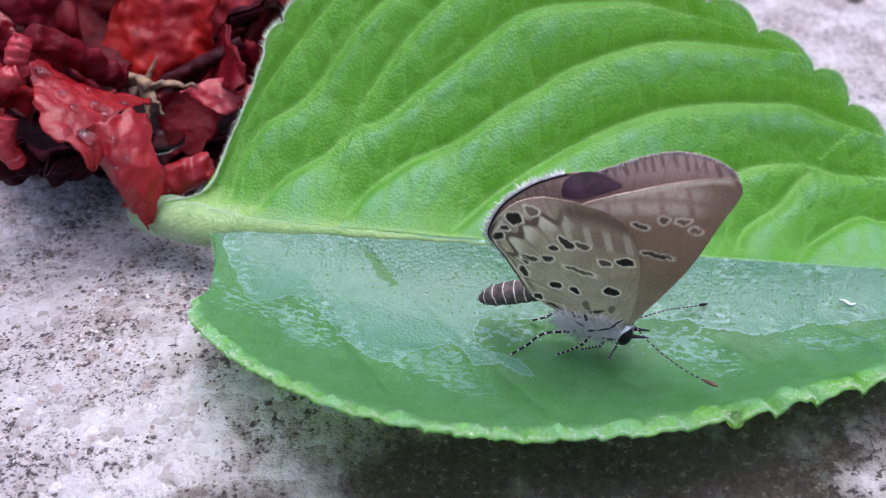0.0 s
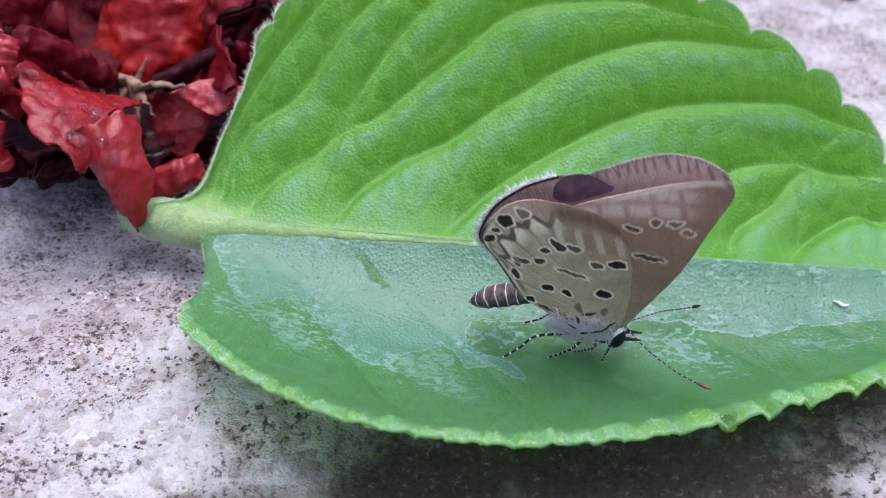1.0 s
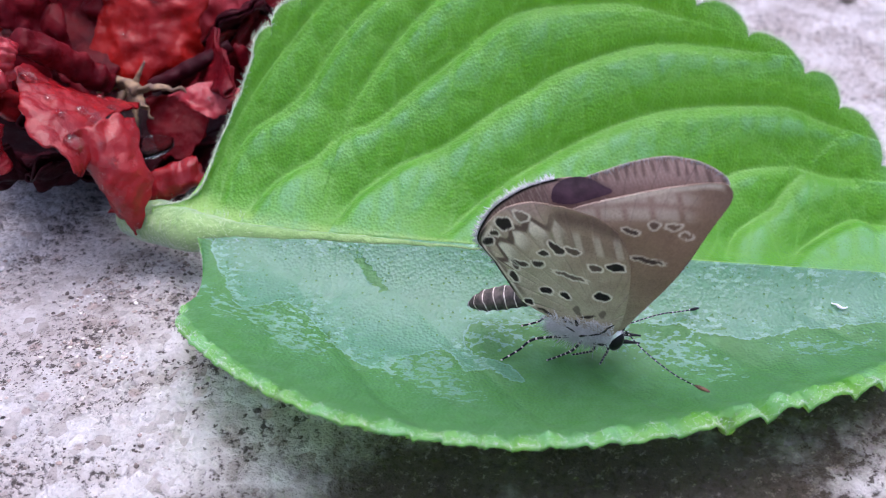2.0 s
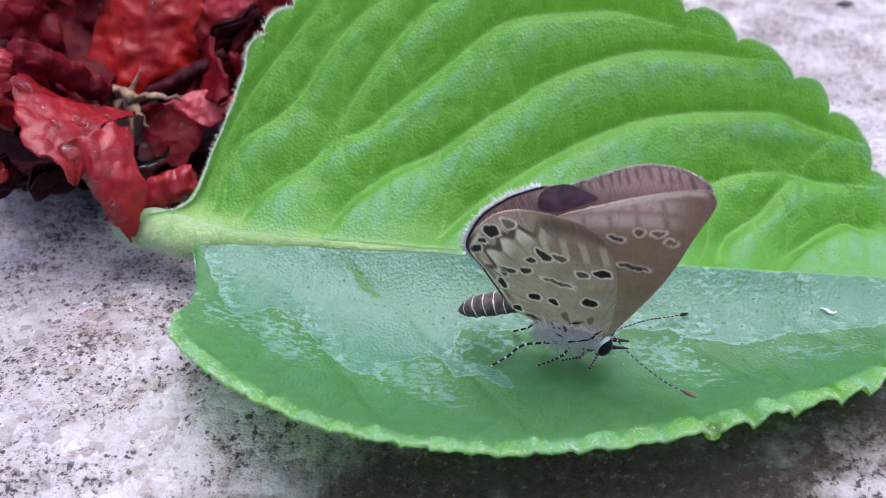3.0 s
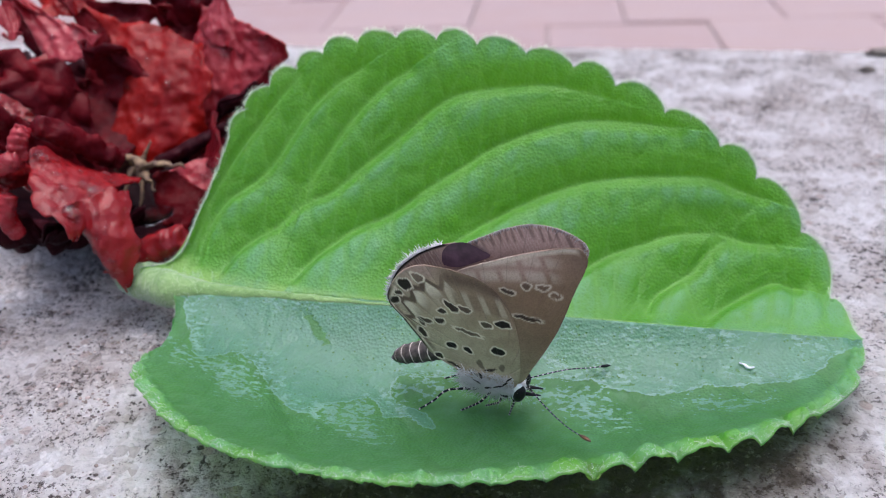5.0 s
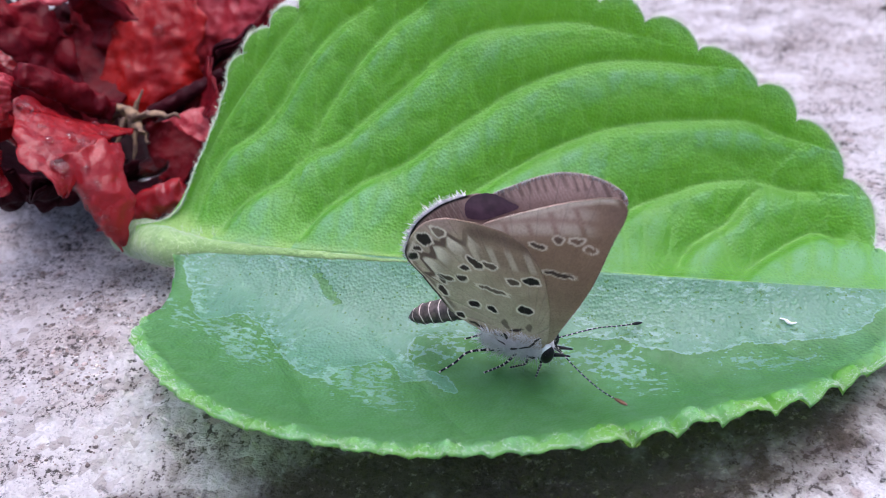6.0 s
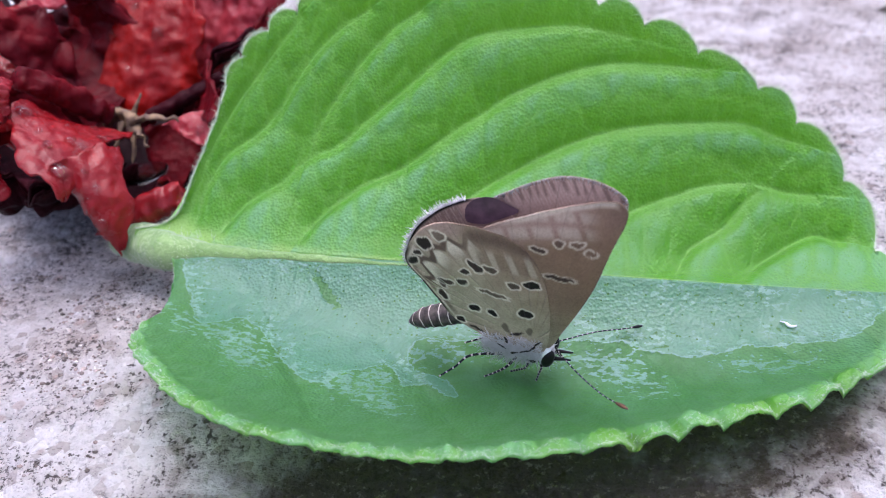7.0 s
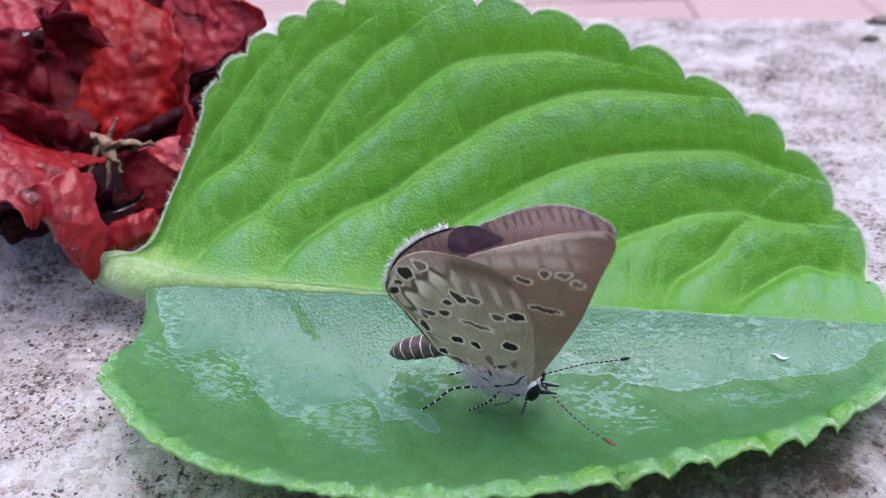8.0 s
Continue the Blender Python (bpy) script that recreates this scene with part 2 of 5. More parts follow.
def leaf_under_material():
    """The pale thin-skinned underside, which lets most of the light into the leaf."""
    mat, node, bsdf, out = material("leaf_underside")
    co = node("ShaderNodeTexCoord").outputs["Object"]
    c = mixcol(node, maprange(node, noise_tex(node, co, 500, 4), 0.35, 0.65), (0.22, 0.36, 0.12), (0.28, 0.42, 0.15))
    link(mat, c, bsdf.inputs["Base Color"])
    bsdf.inputs["Roughness"].default_value = 0.7
    trans = node("ShaderNodeBsdfTranslucent", {"Color": (0.85, 0.95, 0.55, 1)})
    mix = node("ShaderNodeMixShader", {"Fac": 0.56})
    link(mat, bsdf.outputs[0], mix.inputs[1])
    link(mat, trans.outputs[0], mix.inputs[2])
    link(mat, mix.outputs[0], out.inputs["Surface"])
    return mat


def petal_material(name, col, col2, gloss=0.35, spec=0.22):
    mat, node, bsdf, out = material(name)
    co = node("ShaderNodeTexCoord").outputs["Object"]
    n1 = noise_tex(node, co, 130, 5, 0.65)
    n2 = noise_tex(node, co, 700, 4, 0.6)
    c = mixcol(node, maprange(node, n1, 0.35, 0.65), col, col2)
    c = mixcol(node, maprange(node, n2, 0.55, 0.8, 0.0, 0.25), c, tuple(min(1.0, 1.5 * k + 0.02) for k in col2))
    link(mat, c, bsdf.inputs["Base Color"])
    link(mat, maprange(node, n2, 0.4, 0.7, gloss * 0.7, gloss * 1.4), bsdf.inputs["Roughness"])
    bsdf.inputs["Specular IOR Level"].default_value = spec
    b = node("ShaderNodeBump", {"Strength": 0.6, "Distance": 0.0005, "Height": noise_tex(node, co, 620, 6, 0.65)})
    link(mat, b.outputs[0], bsdf.inputs["Normal"])
    trans = node("ShaderNodeBsdfTranslucent", {"Color": c})
    mix = node("ShaderNodeMixShader", {"Fac": 0.3})
    link(mat, bsdf.outputs[0], mix.inputs[1])
    link(mat, trans.outputs[0], mix.inputs[2])
    link(mat, mix.outputs[0], out.inputs["Surface"])
    return mat


def wing_material(name, low, high, z0, z1, streak=0.35):
    """Scaled wing: pigment that turns from one tone near the body to another at the margin, with the marks, dusty scales and vein lines."""
    mat, node, bsdf, out = material(name)
    co = node("ShaderNodeTexCoord").outputs["Object"]
    sep = node("ShaderNodeSeparateXYZ", {"Vector": co})
    lean = maths(node, "ADD", maths(node, "MULTIPLY", sep.outputs[2], 0.75), maths(node, "MULTIPLY", sep.outputs[0], 0.75))
    lean = maths(node, "ADD", lean, maths(node, "MULTIPLY", maths(node, "SUBTRACT", noise_tex(node, co, 260, 3), 0.5), 0.004))
    c = mixcol(node, maprange(node, lean, z0 * MM, z1 * MM), low, high)
    n1 = noise_tex(node, co, 500, 4, 0.6)
    n2 = node("ShaderNodeTexVoronoi", {"Vector": co, "Scale": 7000.0}, feature="F1")
    c = mixcol(node, maprange(node, n1, 0.4, 0.65, 0.0, 0.3), c, tuple(0.66 * a for a in high))
    marks = node("ShaderNodeSeparateXYZ", {"Vector": node("ShaderNodeAttribute", attribute_name="pigment").outputs["Vector"]})
    c = mixcol(node, maths(node, "MULTIPLY", node("ShaderNodeAttribute", attribute_name="blush").outputs["Fac"], 0.65), c, mixcol(node, n1, (0.38, 0.245, 0.20), (0.56, 0.40, 0.345)))
    c = mixcol(node, maths(node, "MULTIPLY", marks.outputs[2], 0.92), c, (0.105, 0.066, 0.046))
    c = mixcol(node, maths(node, "MULTIPLY", marks.outputs[1], 0.9), c, (0.90, 0.82, 0.65))
    c = mixcol(node, marks.outputs[0], c, (0.010, 0.007, 0.006))
    c = mixcol(node, maprange(node, n2.outputs["Distance"], 0.1, 0.7, 0.3, 0.0), c, mixcol(node, 1.0, c, (0.5, 0.47, 0.45), "MULTIPLY"))
    c = mixcol(node, maprange(node, n2.outputs["Color"], 0.0, 1.0, 0.0, 0.22), c, mixcol(node, 1.0, c, (0.45, 0.42, 0.40), "MULTIPLY"))
    vein = node("ShaderNodeAttribute", attribute_name="vein").outputs["Fac"]
    c = mixcol(node, maprange(node, vein, 0.86, 1.0, 0.0, streak), c, (0.12, 0.09, 0.08))
    link(mat, c, bsdf.inputs["Base Color"])
    bsdf.inputs["Roughness"].default_value = 0.75
    bsdf.inputs["Specular IOR Level"].default_value = 0.2
    bsdf.inputs["Sheen Weight"].default_value = 0.05
    h = maths(node, "ADD", n2.outputs["Distance"], maths(node, "MULTIPLY", vein, 1.0))
    b = node("ShaderNodeBump", {"Strength": 0.3, "Distance": 0.00008, "Height": h})
    link(mat, b.outputs[0], bsdf.inputs["Normal"])
    return mat


def water_material():
    mat, node, bsdf, out = material("clear_water")
    bsdf.inputs["Base Color"].default_value = (1, 1, 1, 1)
    bsdf.inputs["Roughness"].default_value = 0.02
    bsdf.inputs["IOR"].default_value = 1.33
    bsdf.inputs["Transmission Weight"].default_value = 1.0
    return mat


def grit_material():
    mat, node, bsdf, out = material("sand_grain")
    pick = node("ShaderNodeNewGeometry").outputs["Random Per Island"]
    link(mat, ramp(node, pick, [(0.0, (0.06, 0.045, 0.042)), (0.4, (0.15, 0.115, 0.105)), (0.7, (0.36, 0.27, 0.24)), (0.9, (0.52, 0.45, 0.43)), (1.0, (0.6, 0.55, 0.54))]), bsdf.inputs["Base Color"])
    bsdf.inputs["Roughness"].default_value = 0.8
    return mat


def paver_material():
    mat, node, bsdf, out = material("pink_paver")
    co = node("ShaderNodeTexCoord").outputs["Object"]
    rnd = node("ShaderNodeObjectInfo").outputs["Random"]
    c = mixcol(node, rnd, (0.30, 0.20, 0.195), (0.34, 0.245, 0.235))
    c = mixcol(node, maprange(node, noise_tex(node, co, 14, 5, 0.65), 0.35, 0.7, 0.0, 0.5), c, (0.33, 0.25, 0.26))
    link(mat, c, bsdf.inputs["Base Color"])
    bsdf.inputs["Roughness"].default_value = 0.8
    b = node("ShaderNodeBump", {"Strength": 0.4, "Distance": 0.002, "Height": noise_tex(node, co, 180, 4)})
    link(mat, b.outputs[0], bsdf.inputs["Normal"])
    return mat


STONE = stone_material()
GRIT = grit_material()
LEAF = leaf_material()
LEAF_UNDER = leaf_under_material()
RIB = plain_material("pale_rib", (0.21, 0.325, 0.10), (0.14, 0.25, 0.06), 420, 0.7, 0.8, 0.0003, Sheen_Weight=0.5)
HAIR = plain_material("white_hair", (0.66, 0.72, 0.56), (0.55, 0.62, 0.44), 900, 0.5)
WATER = water_material()
PAVER = paver_material()
JOINT = plain_material("paver_joint", (0.30, 0.235, 0.23), (0.36, 0.29, 0.28), 60, 0.95, 0.4, 0.003)
RED_BRIGHT = petal_material("petal_bright_red", (0.37, 0.010, 0.012), (0.23, 0.006, 0.010), 0.24, 0.55)
RED_ORANGE = petal_material("petal_orange_red", (0.43, 0.011, 0.006), (0.27, 0.007, 0.008), 0.28, 0.3)
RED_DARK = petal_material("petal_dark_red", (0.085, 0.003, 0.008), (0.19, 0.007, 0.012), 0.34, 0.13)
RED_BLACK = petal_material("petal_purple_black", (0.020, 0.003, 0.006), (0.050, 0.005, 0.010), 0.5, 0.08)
RED_PINK = petal_material("petal_dusty_red", (0.36, 0.015, 0.024), (0.52, 0.068, 0.088), 0.28, 0.5)
STAMEN = plain_material("dry_stamen", (0.24, 0.15, 0.08), (0.11, 0.06, 0.045), 1200, 0.7, 0.4)
WING_HIND = wing_material("hindwing_scales", (0.53, 0.44, 0.30), (0.34, 0.24, 0.15), -2, 9, 0.25)
WING_FORE = wing_material("forewing_scales", (0.44, 0.345, 0.23), (0.25, 0.165, 0.10), -2, 8, 0.35)
WING_INNER = wing_material("inner_wing_scales", (0.45, 0.30, 0.25), (0.62, 0.43, 0.37), 9, 14.5, 0.45)
SPOT_DARK = plain_material("spot_black", (0.015, 0.012, 0.012), (0.03, 0.022, 0.02), 3000, 0.6)
SPOT_PALE = plain_material("spot_pale_ring", (0.74, 0.66, 0.54), (0.64, 0.56, 0.46), 2500, 0.7)
SPOT_RING = plain_material("abdomen_ring", (0.66, 0.58, 0.50), (0.32, 0.26, 0.22), 3000, 0.7)
PATCH = plain_material("violet_brown_patch", (0.055, 0.026, 0.042), (0.15, 0.08, 0.11), 450, 0.55, 0.3, 0.0001)
FUZZ = plain_material("white_fuzz", (0.74, 0.71, 0.70), (0.58, 0.55, 0.54), 1800, 0.85, 0.5)
BODY = plain_material("grey_body", (0.035, 0.024, 0.022), (0.11, 0.08, 0.07), 1800, 0.6, 0.4)
BLACK = plain_material("black_chitin", (0.008, 0.008, 0.009), (0.016, 0.015, 0.015), 2500, 0.4, Specular_IOR_Level=0.18)
CLUB = plain_material("rusty_club", (0.15, 0.07, 0.035), (0.07, 0.035, 0.02), 2500, 0.6)
SOIL = plain_material("dry_soil", (0.10, 0.08, 0.07), (0.17, 0.14, 0.12), 900, 0.95, 0.8, 0.0004)
CHALK = plain_material("white_fleck", (0.80, 0.82, 0.80), (0.70, 0.72, 0.70), 2500, 0.6)


# ---- mesh helpers ----
def obj(name, verts, faces, mats, parent=None, label="", index=None, attrs=None, smooth=True):
    """A mesh object from arrays in millimetres."""
    me = bpy.data.meshes.new(name)
    me.from_pydata([tuple(v) for v in np.asarray(verts, float) * MM], [], [tuple(int(i) for i in f) for f in faces])
    for m in mats if isinstance(mats, (list, tuple)) else [mats]:
        me.materials.append(m)
    if index is not None:
        me.polygons.foreach_set("material_index", np.asarray(index, dtype=np.int32))
    for key, values in (attrs or {}).items():
        values = np.asarray(values, dtype=np.float32)
        kind, prop = ("FLOAT_VECTOR", "vector") if values.ndim == 2 else ("FLOAT", "value")
        me.attributes.new(key, kind, "POINT").data.foreach_set(prop, values.ravel())
    if smooth:
        me.polygons.foreach_set("use_smooth", [True] * len(me.polygons))
    me.update()
    ob = new(name, me)
    if parent is not None:
        ob.parent = parent
    if label:
        ob["label"] = label
    return ob


def empty(name, at=(0, 0, 0), m=None):
    ob = new(name)
    ob.empty_display_size = 0.005
    ob.matrix_basis = m if m is not None else Matrix.Translation(Vector(at) * MM)
    return ob


def grid_faces(nu, nv, start=0, flip=False):
    i, j = np.meshgrid(np.arange(nu - 1), np.arange(nv - 1), indexing="ij")
    a = (start + i * nv + j).ravel()
    f = np.stack([a, a + nv, a + nv + 1, a + 1], 1)
    return f[:, ::-1] if flip else f


def grid_normals(P):
    du, dv = np.gradient(P, axis=0), np.gradient(P, axis=1)
    n = np.cross(du, dv)
    return n / np.maximum(np.linalg.norm(n, axis=-1, keepdims=True), 1e-9)


def shell(P, thick, normals=None):
    """A closed sheet: the grid P as its upper face, a lower face a thickness below it, and a rim. Vertices and faces."""
    nu, nv = P.shape[:2]
    n = grid_normals(P) if normals is None else normals
    low = P - n * (np.asarray(thick)[..., None] if np.ndim(thick) else thick)
    verts = np.concatenate([P.reshape(-1, 3), low.reshape(-1, 3)])
    k = nu * nv
    faces = [grid_faces(nu, nv), grid_faces(nu, nv, k, True)]
    ring = np.concatenate([np.arange(nv), np.arange(1, nu) * nv + nv - 1, (nu - 1) * nv + np.arange(nv - 2, -1, -1), np.arange(nu - 2, -1, -1) * nv])
    a, b = ring[:-1], ring[1:]
    faces.append(np.stack([a, b, b + k, a + k], 1))
    return verts, np.concatenate(faces)


def tube(points, radii, sides=8, cap=True):
    """A round tube along a polyline. Vertices and faces; ring i is vertices i*sides onwards."""
    p = np.asarray(points, float)
    r = np.broadcast_to(np.asarray(radii, float), (len(p),))
    t = np.gradient(p, axis=0)
    t /= np.linalg.norm(t, axis=1, keepdims=True)
    ref = np.array([0, 0, 1.0]) if abs(t[0][2]) < 0.9 else np.array([1.0, 0, 0])
    verts = []
    for c, d, rr in zip(p, t, r):
        a = np.cross(d, ref)
        a /= np.linalg.norm(a)
        b = np.cross(a, d)
        ref = b
        ang = np.arange(sides) * 2 * np.pi / sides
        verts.append(c + rr * (np.cos(ang)[:, None] * a + np.sin(ang)[:, None] * b))
    faces = []
    for i in range(len(p) - 1):
        for k in range(sides):
            q = (k + 1) % sides
            faces.append((i * sides + k, i * sides + q, (i + 1) * sides + q, (i + 1) * sides + k))
    verts = np.concatenate(verts)
    if cap:
        verts = np.concatenate([verts, p[:1], p[-1:]])
        n = len(p) * sides
        for k in range(sides):
            q = (k + 1) % sides
            faces.append((n, q, k))
            faces.append((n + 1, n - sides + k, n - sides + q))
    return verts, faces


def blob(centre, axes, rings=12, sides=16, rough=0.0, seed=0):
    """An ellipsoid with half-axes given as three vectors."""
    verts, faces = [], []
    ax = np.asarray(axes, float)
    for i in range(rings + 1):
        th = np.pi * i / rings
        for k in range(sides):
            ph = 2 * np.pi * k / sides
            q = np.array([np.cos(th), np.sin(th) * np.cos(ph), np.sin(th) * np.sin(ph)])
            s = 1 + rough * noise.noise(Vector(q * 2.5) + Vector((seed, 0, 0)))
            verts.append(np.asarray(centre) + s * (q @ ax))
    for i in range(rings):
        for k in range(sides):
            q = (k + 1) % sides
            faces.append((i * sides + k, (i + 1) * sides + k, (i + 1) * sides + q, i * sides + q))
    return np.array(verts), faces


def smooth_curve(points, count, closed=False):
    """Evenly spaced points on a Catmull-Rom curve."""
    p = np.asarray(points, float)
    q = np.concatenate([p[-1:], p, p[:2]]) if closed else np.concatenate([2 * p[:1] - p[1:2], p, 2 * p[-1:] - p[-2:-1]])
    out = []
    for i in range(len(q) - 3):
        a, b, c, d = q[i:i + 4]
        t = np.linspace(0, 1, 24, endpoint=False)[:, None]
        out.append(0.5 * (2 * b + (c - a) * t + (2 * a - 5 * b + 4 * c - d) * t ** 2 + (3 * b - a - 3 * c + d) * t ** 3))
    out = np.concatenate(out + [p[:1] if closed else p[-1:]])
    length = np.r_[0, np.cumsum(np.linalg.norm(np.diff(out, axis=0), axis=1))]
    at = np.linspace(0, length[-1], count)
    return np.stack([np.interp(at, length, out[:, k]) for k in range(out.shape[1])], 1), length[-1]


def strands(roots, tips, radius):
    """Thin three-sided spikes, all in one mesh."""
    roots, tips = np.asarray(roots, float), np.asarray(tips, float)
    d = tips - roots
    d /= np.maximum(np.linalg.norm(d, axis=1, keepdims=True), 1e-9)
    a = np.cross(d, [0.31, 0.52, 0.79])
    a /= np.linalg.norm(a, axis=1, keepdims=True)
    b = np.cross(d, a)
    n = len(roots)
    ring = [roots + radius * (math.cos(k * 2.094) * a + math.sin(k * 2.094) * b) for k in range(3)]
    verts = np.stack([*ring, tips], 1).reshape(-1, 3)
    base = np.arange(n)[:, None] * 4
    faces = np.concatenate([base + np.array([[0, 1, 3]]), base + np.array([[1, 2, 3]]), base + np.array([[2, 0, 3]])])
    return verts, faces


def step(x, a, b):
    t = np.clip((x - a) / (b - a), 0, 1)
    return t * t * (3 - 2 * t)


def fbm(x, y, z, scale, octaves=4):
    """Fractal noise at arrays of places in millimetres."""
    flat = np.stack([np.ravel(x), np.ravel(y), np.ravel(np.broadcast_to(z, np.shape(x)))], 1) / scale
    return np.array([noise.fractal(Vector(v), 0.9, 2.0, octaves) for v in flat]).reshape(np.shape(x))


# ---- the stone coping and the paving behind it ----
SLAB_DROP = 235.0


def stone_height(x, y, near=True):
    broad = 0.9 * fbm(x, y, 3.1, 38, 3)
    rough = 0.30 * fbm(x, y, 7.7, 5.5, 3)
    crumbly = np.clip(0.5 + 1.6 * fbm(x, y, 5.3, 11.0, 2), 0.15, 1.0)
    grit = fbm(x, y, 1.7, 1.5, 3)
    grit = 0.34 * crumbly * np.where(grit < 0, 1.5 * grit, 0.8 * grit)
    mound = 0.9 * np.exp(-((x - 8) / 26) ** 2 - ((y - 57) / 9) ** 2)
    dip = -0.9 / (1 + np.exp((y - 47) / 3.0))
    # dip added so that less light reaches the stone under the leaf
    hollow = -1.8 * np.exp(-((x - 9) / 18) ** 4 - ((y - 43) / 8) ** 4)
    return 0.35 + broad * 0.6 + rough + grit + mound + dip + hollow


def stone_coping():
    xs = np.concatenate([-np.geomspace(2500, 82, 22), np.arange(-80, -56, 0.9), np.arange(-56, 66, 0.36), np.arange(66, 112, 0.9), np.geomspace(114, 2500, 22)])
    ys = np.concatenate([np.linspace(-420, 15, 12), np.arange(18, 34, 0.7), np.arange(34, 80, 0.36), np.arange(80, 176, 1.0), [177.5, 179, 180, 180.6]])
    X, Y = np.meshgrid(xs, ys, indexing="ij")
    Z = stone_height(X, Y)
    # worn down under the blade that rests on it
    inside = (X > -21) & (X < 43) & (Y < 66) & (Y > 30)
    under = leaf_point(X, np.minimum((Y - along(MID_Y, X)) / FALL, 0.0))[..., 2] - 0.75
    Z = np.where(inside, np.minimum(Z, under), Z)
    far = np.clip((Y - 170) / 10.6, 0, 1)
    Z = Z * (1 - 0.5 * far) - 3.0 * far ** 3
    Y = Y - 0.137 * X * (np.clip((Y - 60) / 120, 0, 1) + np.clip((-40 - Y) / 300, 0, 1))
    Y = Y + 1.2 * fbm(X, Y, 9.0, 18, 3) * far
    P = np.stack([X, Y, Z], -1)
    low = P.copy()
    low[..., 2] = -SLAB_DROP - 2
    nu, nv = X.shape
    k = nu * nv
    ring = np.concatenate([np.arange(nv), np.arange(1, nu) * nv + nv - 1, (nu - 1) * nv + np.arange(nv - 2, -1, -1), np.arange(nu - 2, -1, -1) * nv])
    verts = np.concatenate([P.reshape(-1, 3), low.reshape(-1, 3)[ring[:-1]]])
    m = len(ring) - 1
    a, b = ring[:-1], ring[1:]
    lo = k + np.arange(m)
    faces = np.concatenate([grid_faces(nu, nv), np.stack([a, b, np.roll(lo, -1), lo], 1)])
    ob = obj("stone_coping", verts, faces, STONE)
    return tagged(ob, "pale grey weathered stone coping with gritty pitted surface", "stone ledge", kind="structure")


def leaf_shadow(x, y):
    """1 well under the blade, 0 outside it."""
    hollow = (x - 12.0) ** 2 * 0.0013 + (y - 46.0 - (x - 12.0) * 0.3) ** 2 * 0.0065
    return np.maximum(step((y - 45.5) / 4.0, 0, 1) * step((x + 17.0) / 5.0, 0, 1), hollow < 1.4)


def grit():
    """Loose sand grains that lie on the stone in front of the leaf and beside it."""
    rnd = np.random.RandomState(17)
    n = 5200
    x = np.r_[rnd.uniform(-44, -8, n // 2), rnd.uniform(-30, 46, n - n // 2)]
    y = np.r_[rnd.uniform(44, 72, n // 2), 41 + np.abs(rnd.randn(n - n // 2)) * 9 + np.clip(-x[n // 2:], 0, 99) * 0.35]
    keep = (fbm(x, y, 11.0, 9.0, 2) + 0.2 * rnd.rand(n) > 0.08) & (leaf_shadow(x, y) < 0.5)
    x, y = x[keep], y[keep]
    z = stone_height(x, y)
    r = 0.06 + 0.16 * rnd.rand(len(x)) ** 3
    g = (1 + math.sqrt(5)) / 2
    ball = np.array([(-1, g, 0), (1, g, 0), (-1, -g, 0), (1, -g, 0), (0, -1, g), (0, 1, g), (0, -1, -g), (0, 1, -g), (g, 0, -1), (g, 0, 1), (-g, 0, -1), (-g, 0, 1)]) / 1.9
    tri = np.array([(0, 11, 5), (0, 5, 1), (0, 1, 7), (0, 7, 10), (0, 10, 11), (1, 5, 9), (5, 11, 4), (11, 10, 2), (10, 7, 6), (7, 1, 8), (3, 9, 4), (3, 4, 2), (3, 2, 6), (3, 6, 8), (3, 8, 9), (4, 9, 5), (2, 4, 11), (6, 2, 10), (8, 6, 7), (9, 8, 1)])
    verts = ball[None] * (0.7 + 0.6 * rnd.rand(len(x), 12, 1)) * np.array([1.2, 1.0, 0.7]) * r[:, None, None]
    verts = verts + np.stack([x, y, z + 0.3 * r], 1)[:, None]
    faces = (tri[None] + 12 * np.arange(len(x))[:, None, None]).reshape(-1, 3)
    ob = obj("grit", verts.reshape(-1, 3), faces, GRIT, smooth=False)
    return tagged(ob, "loose dark and pale sand grains on the stone", "grit", kind="stuff")


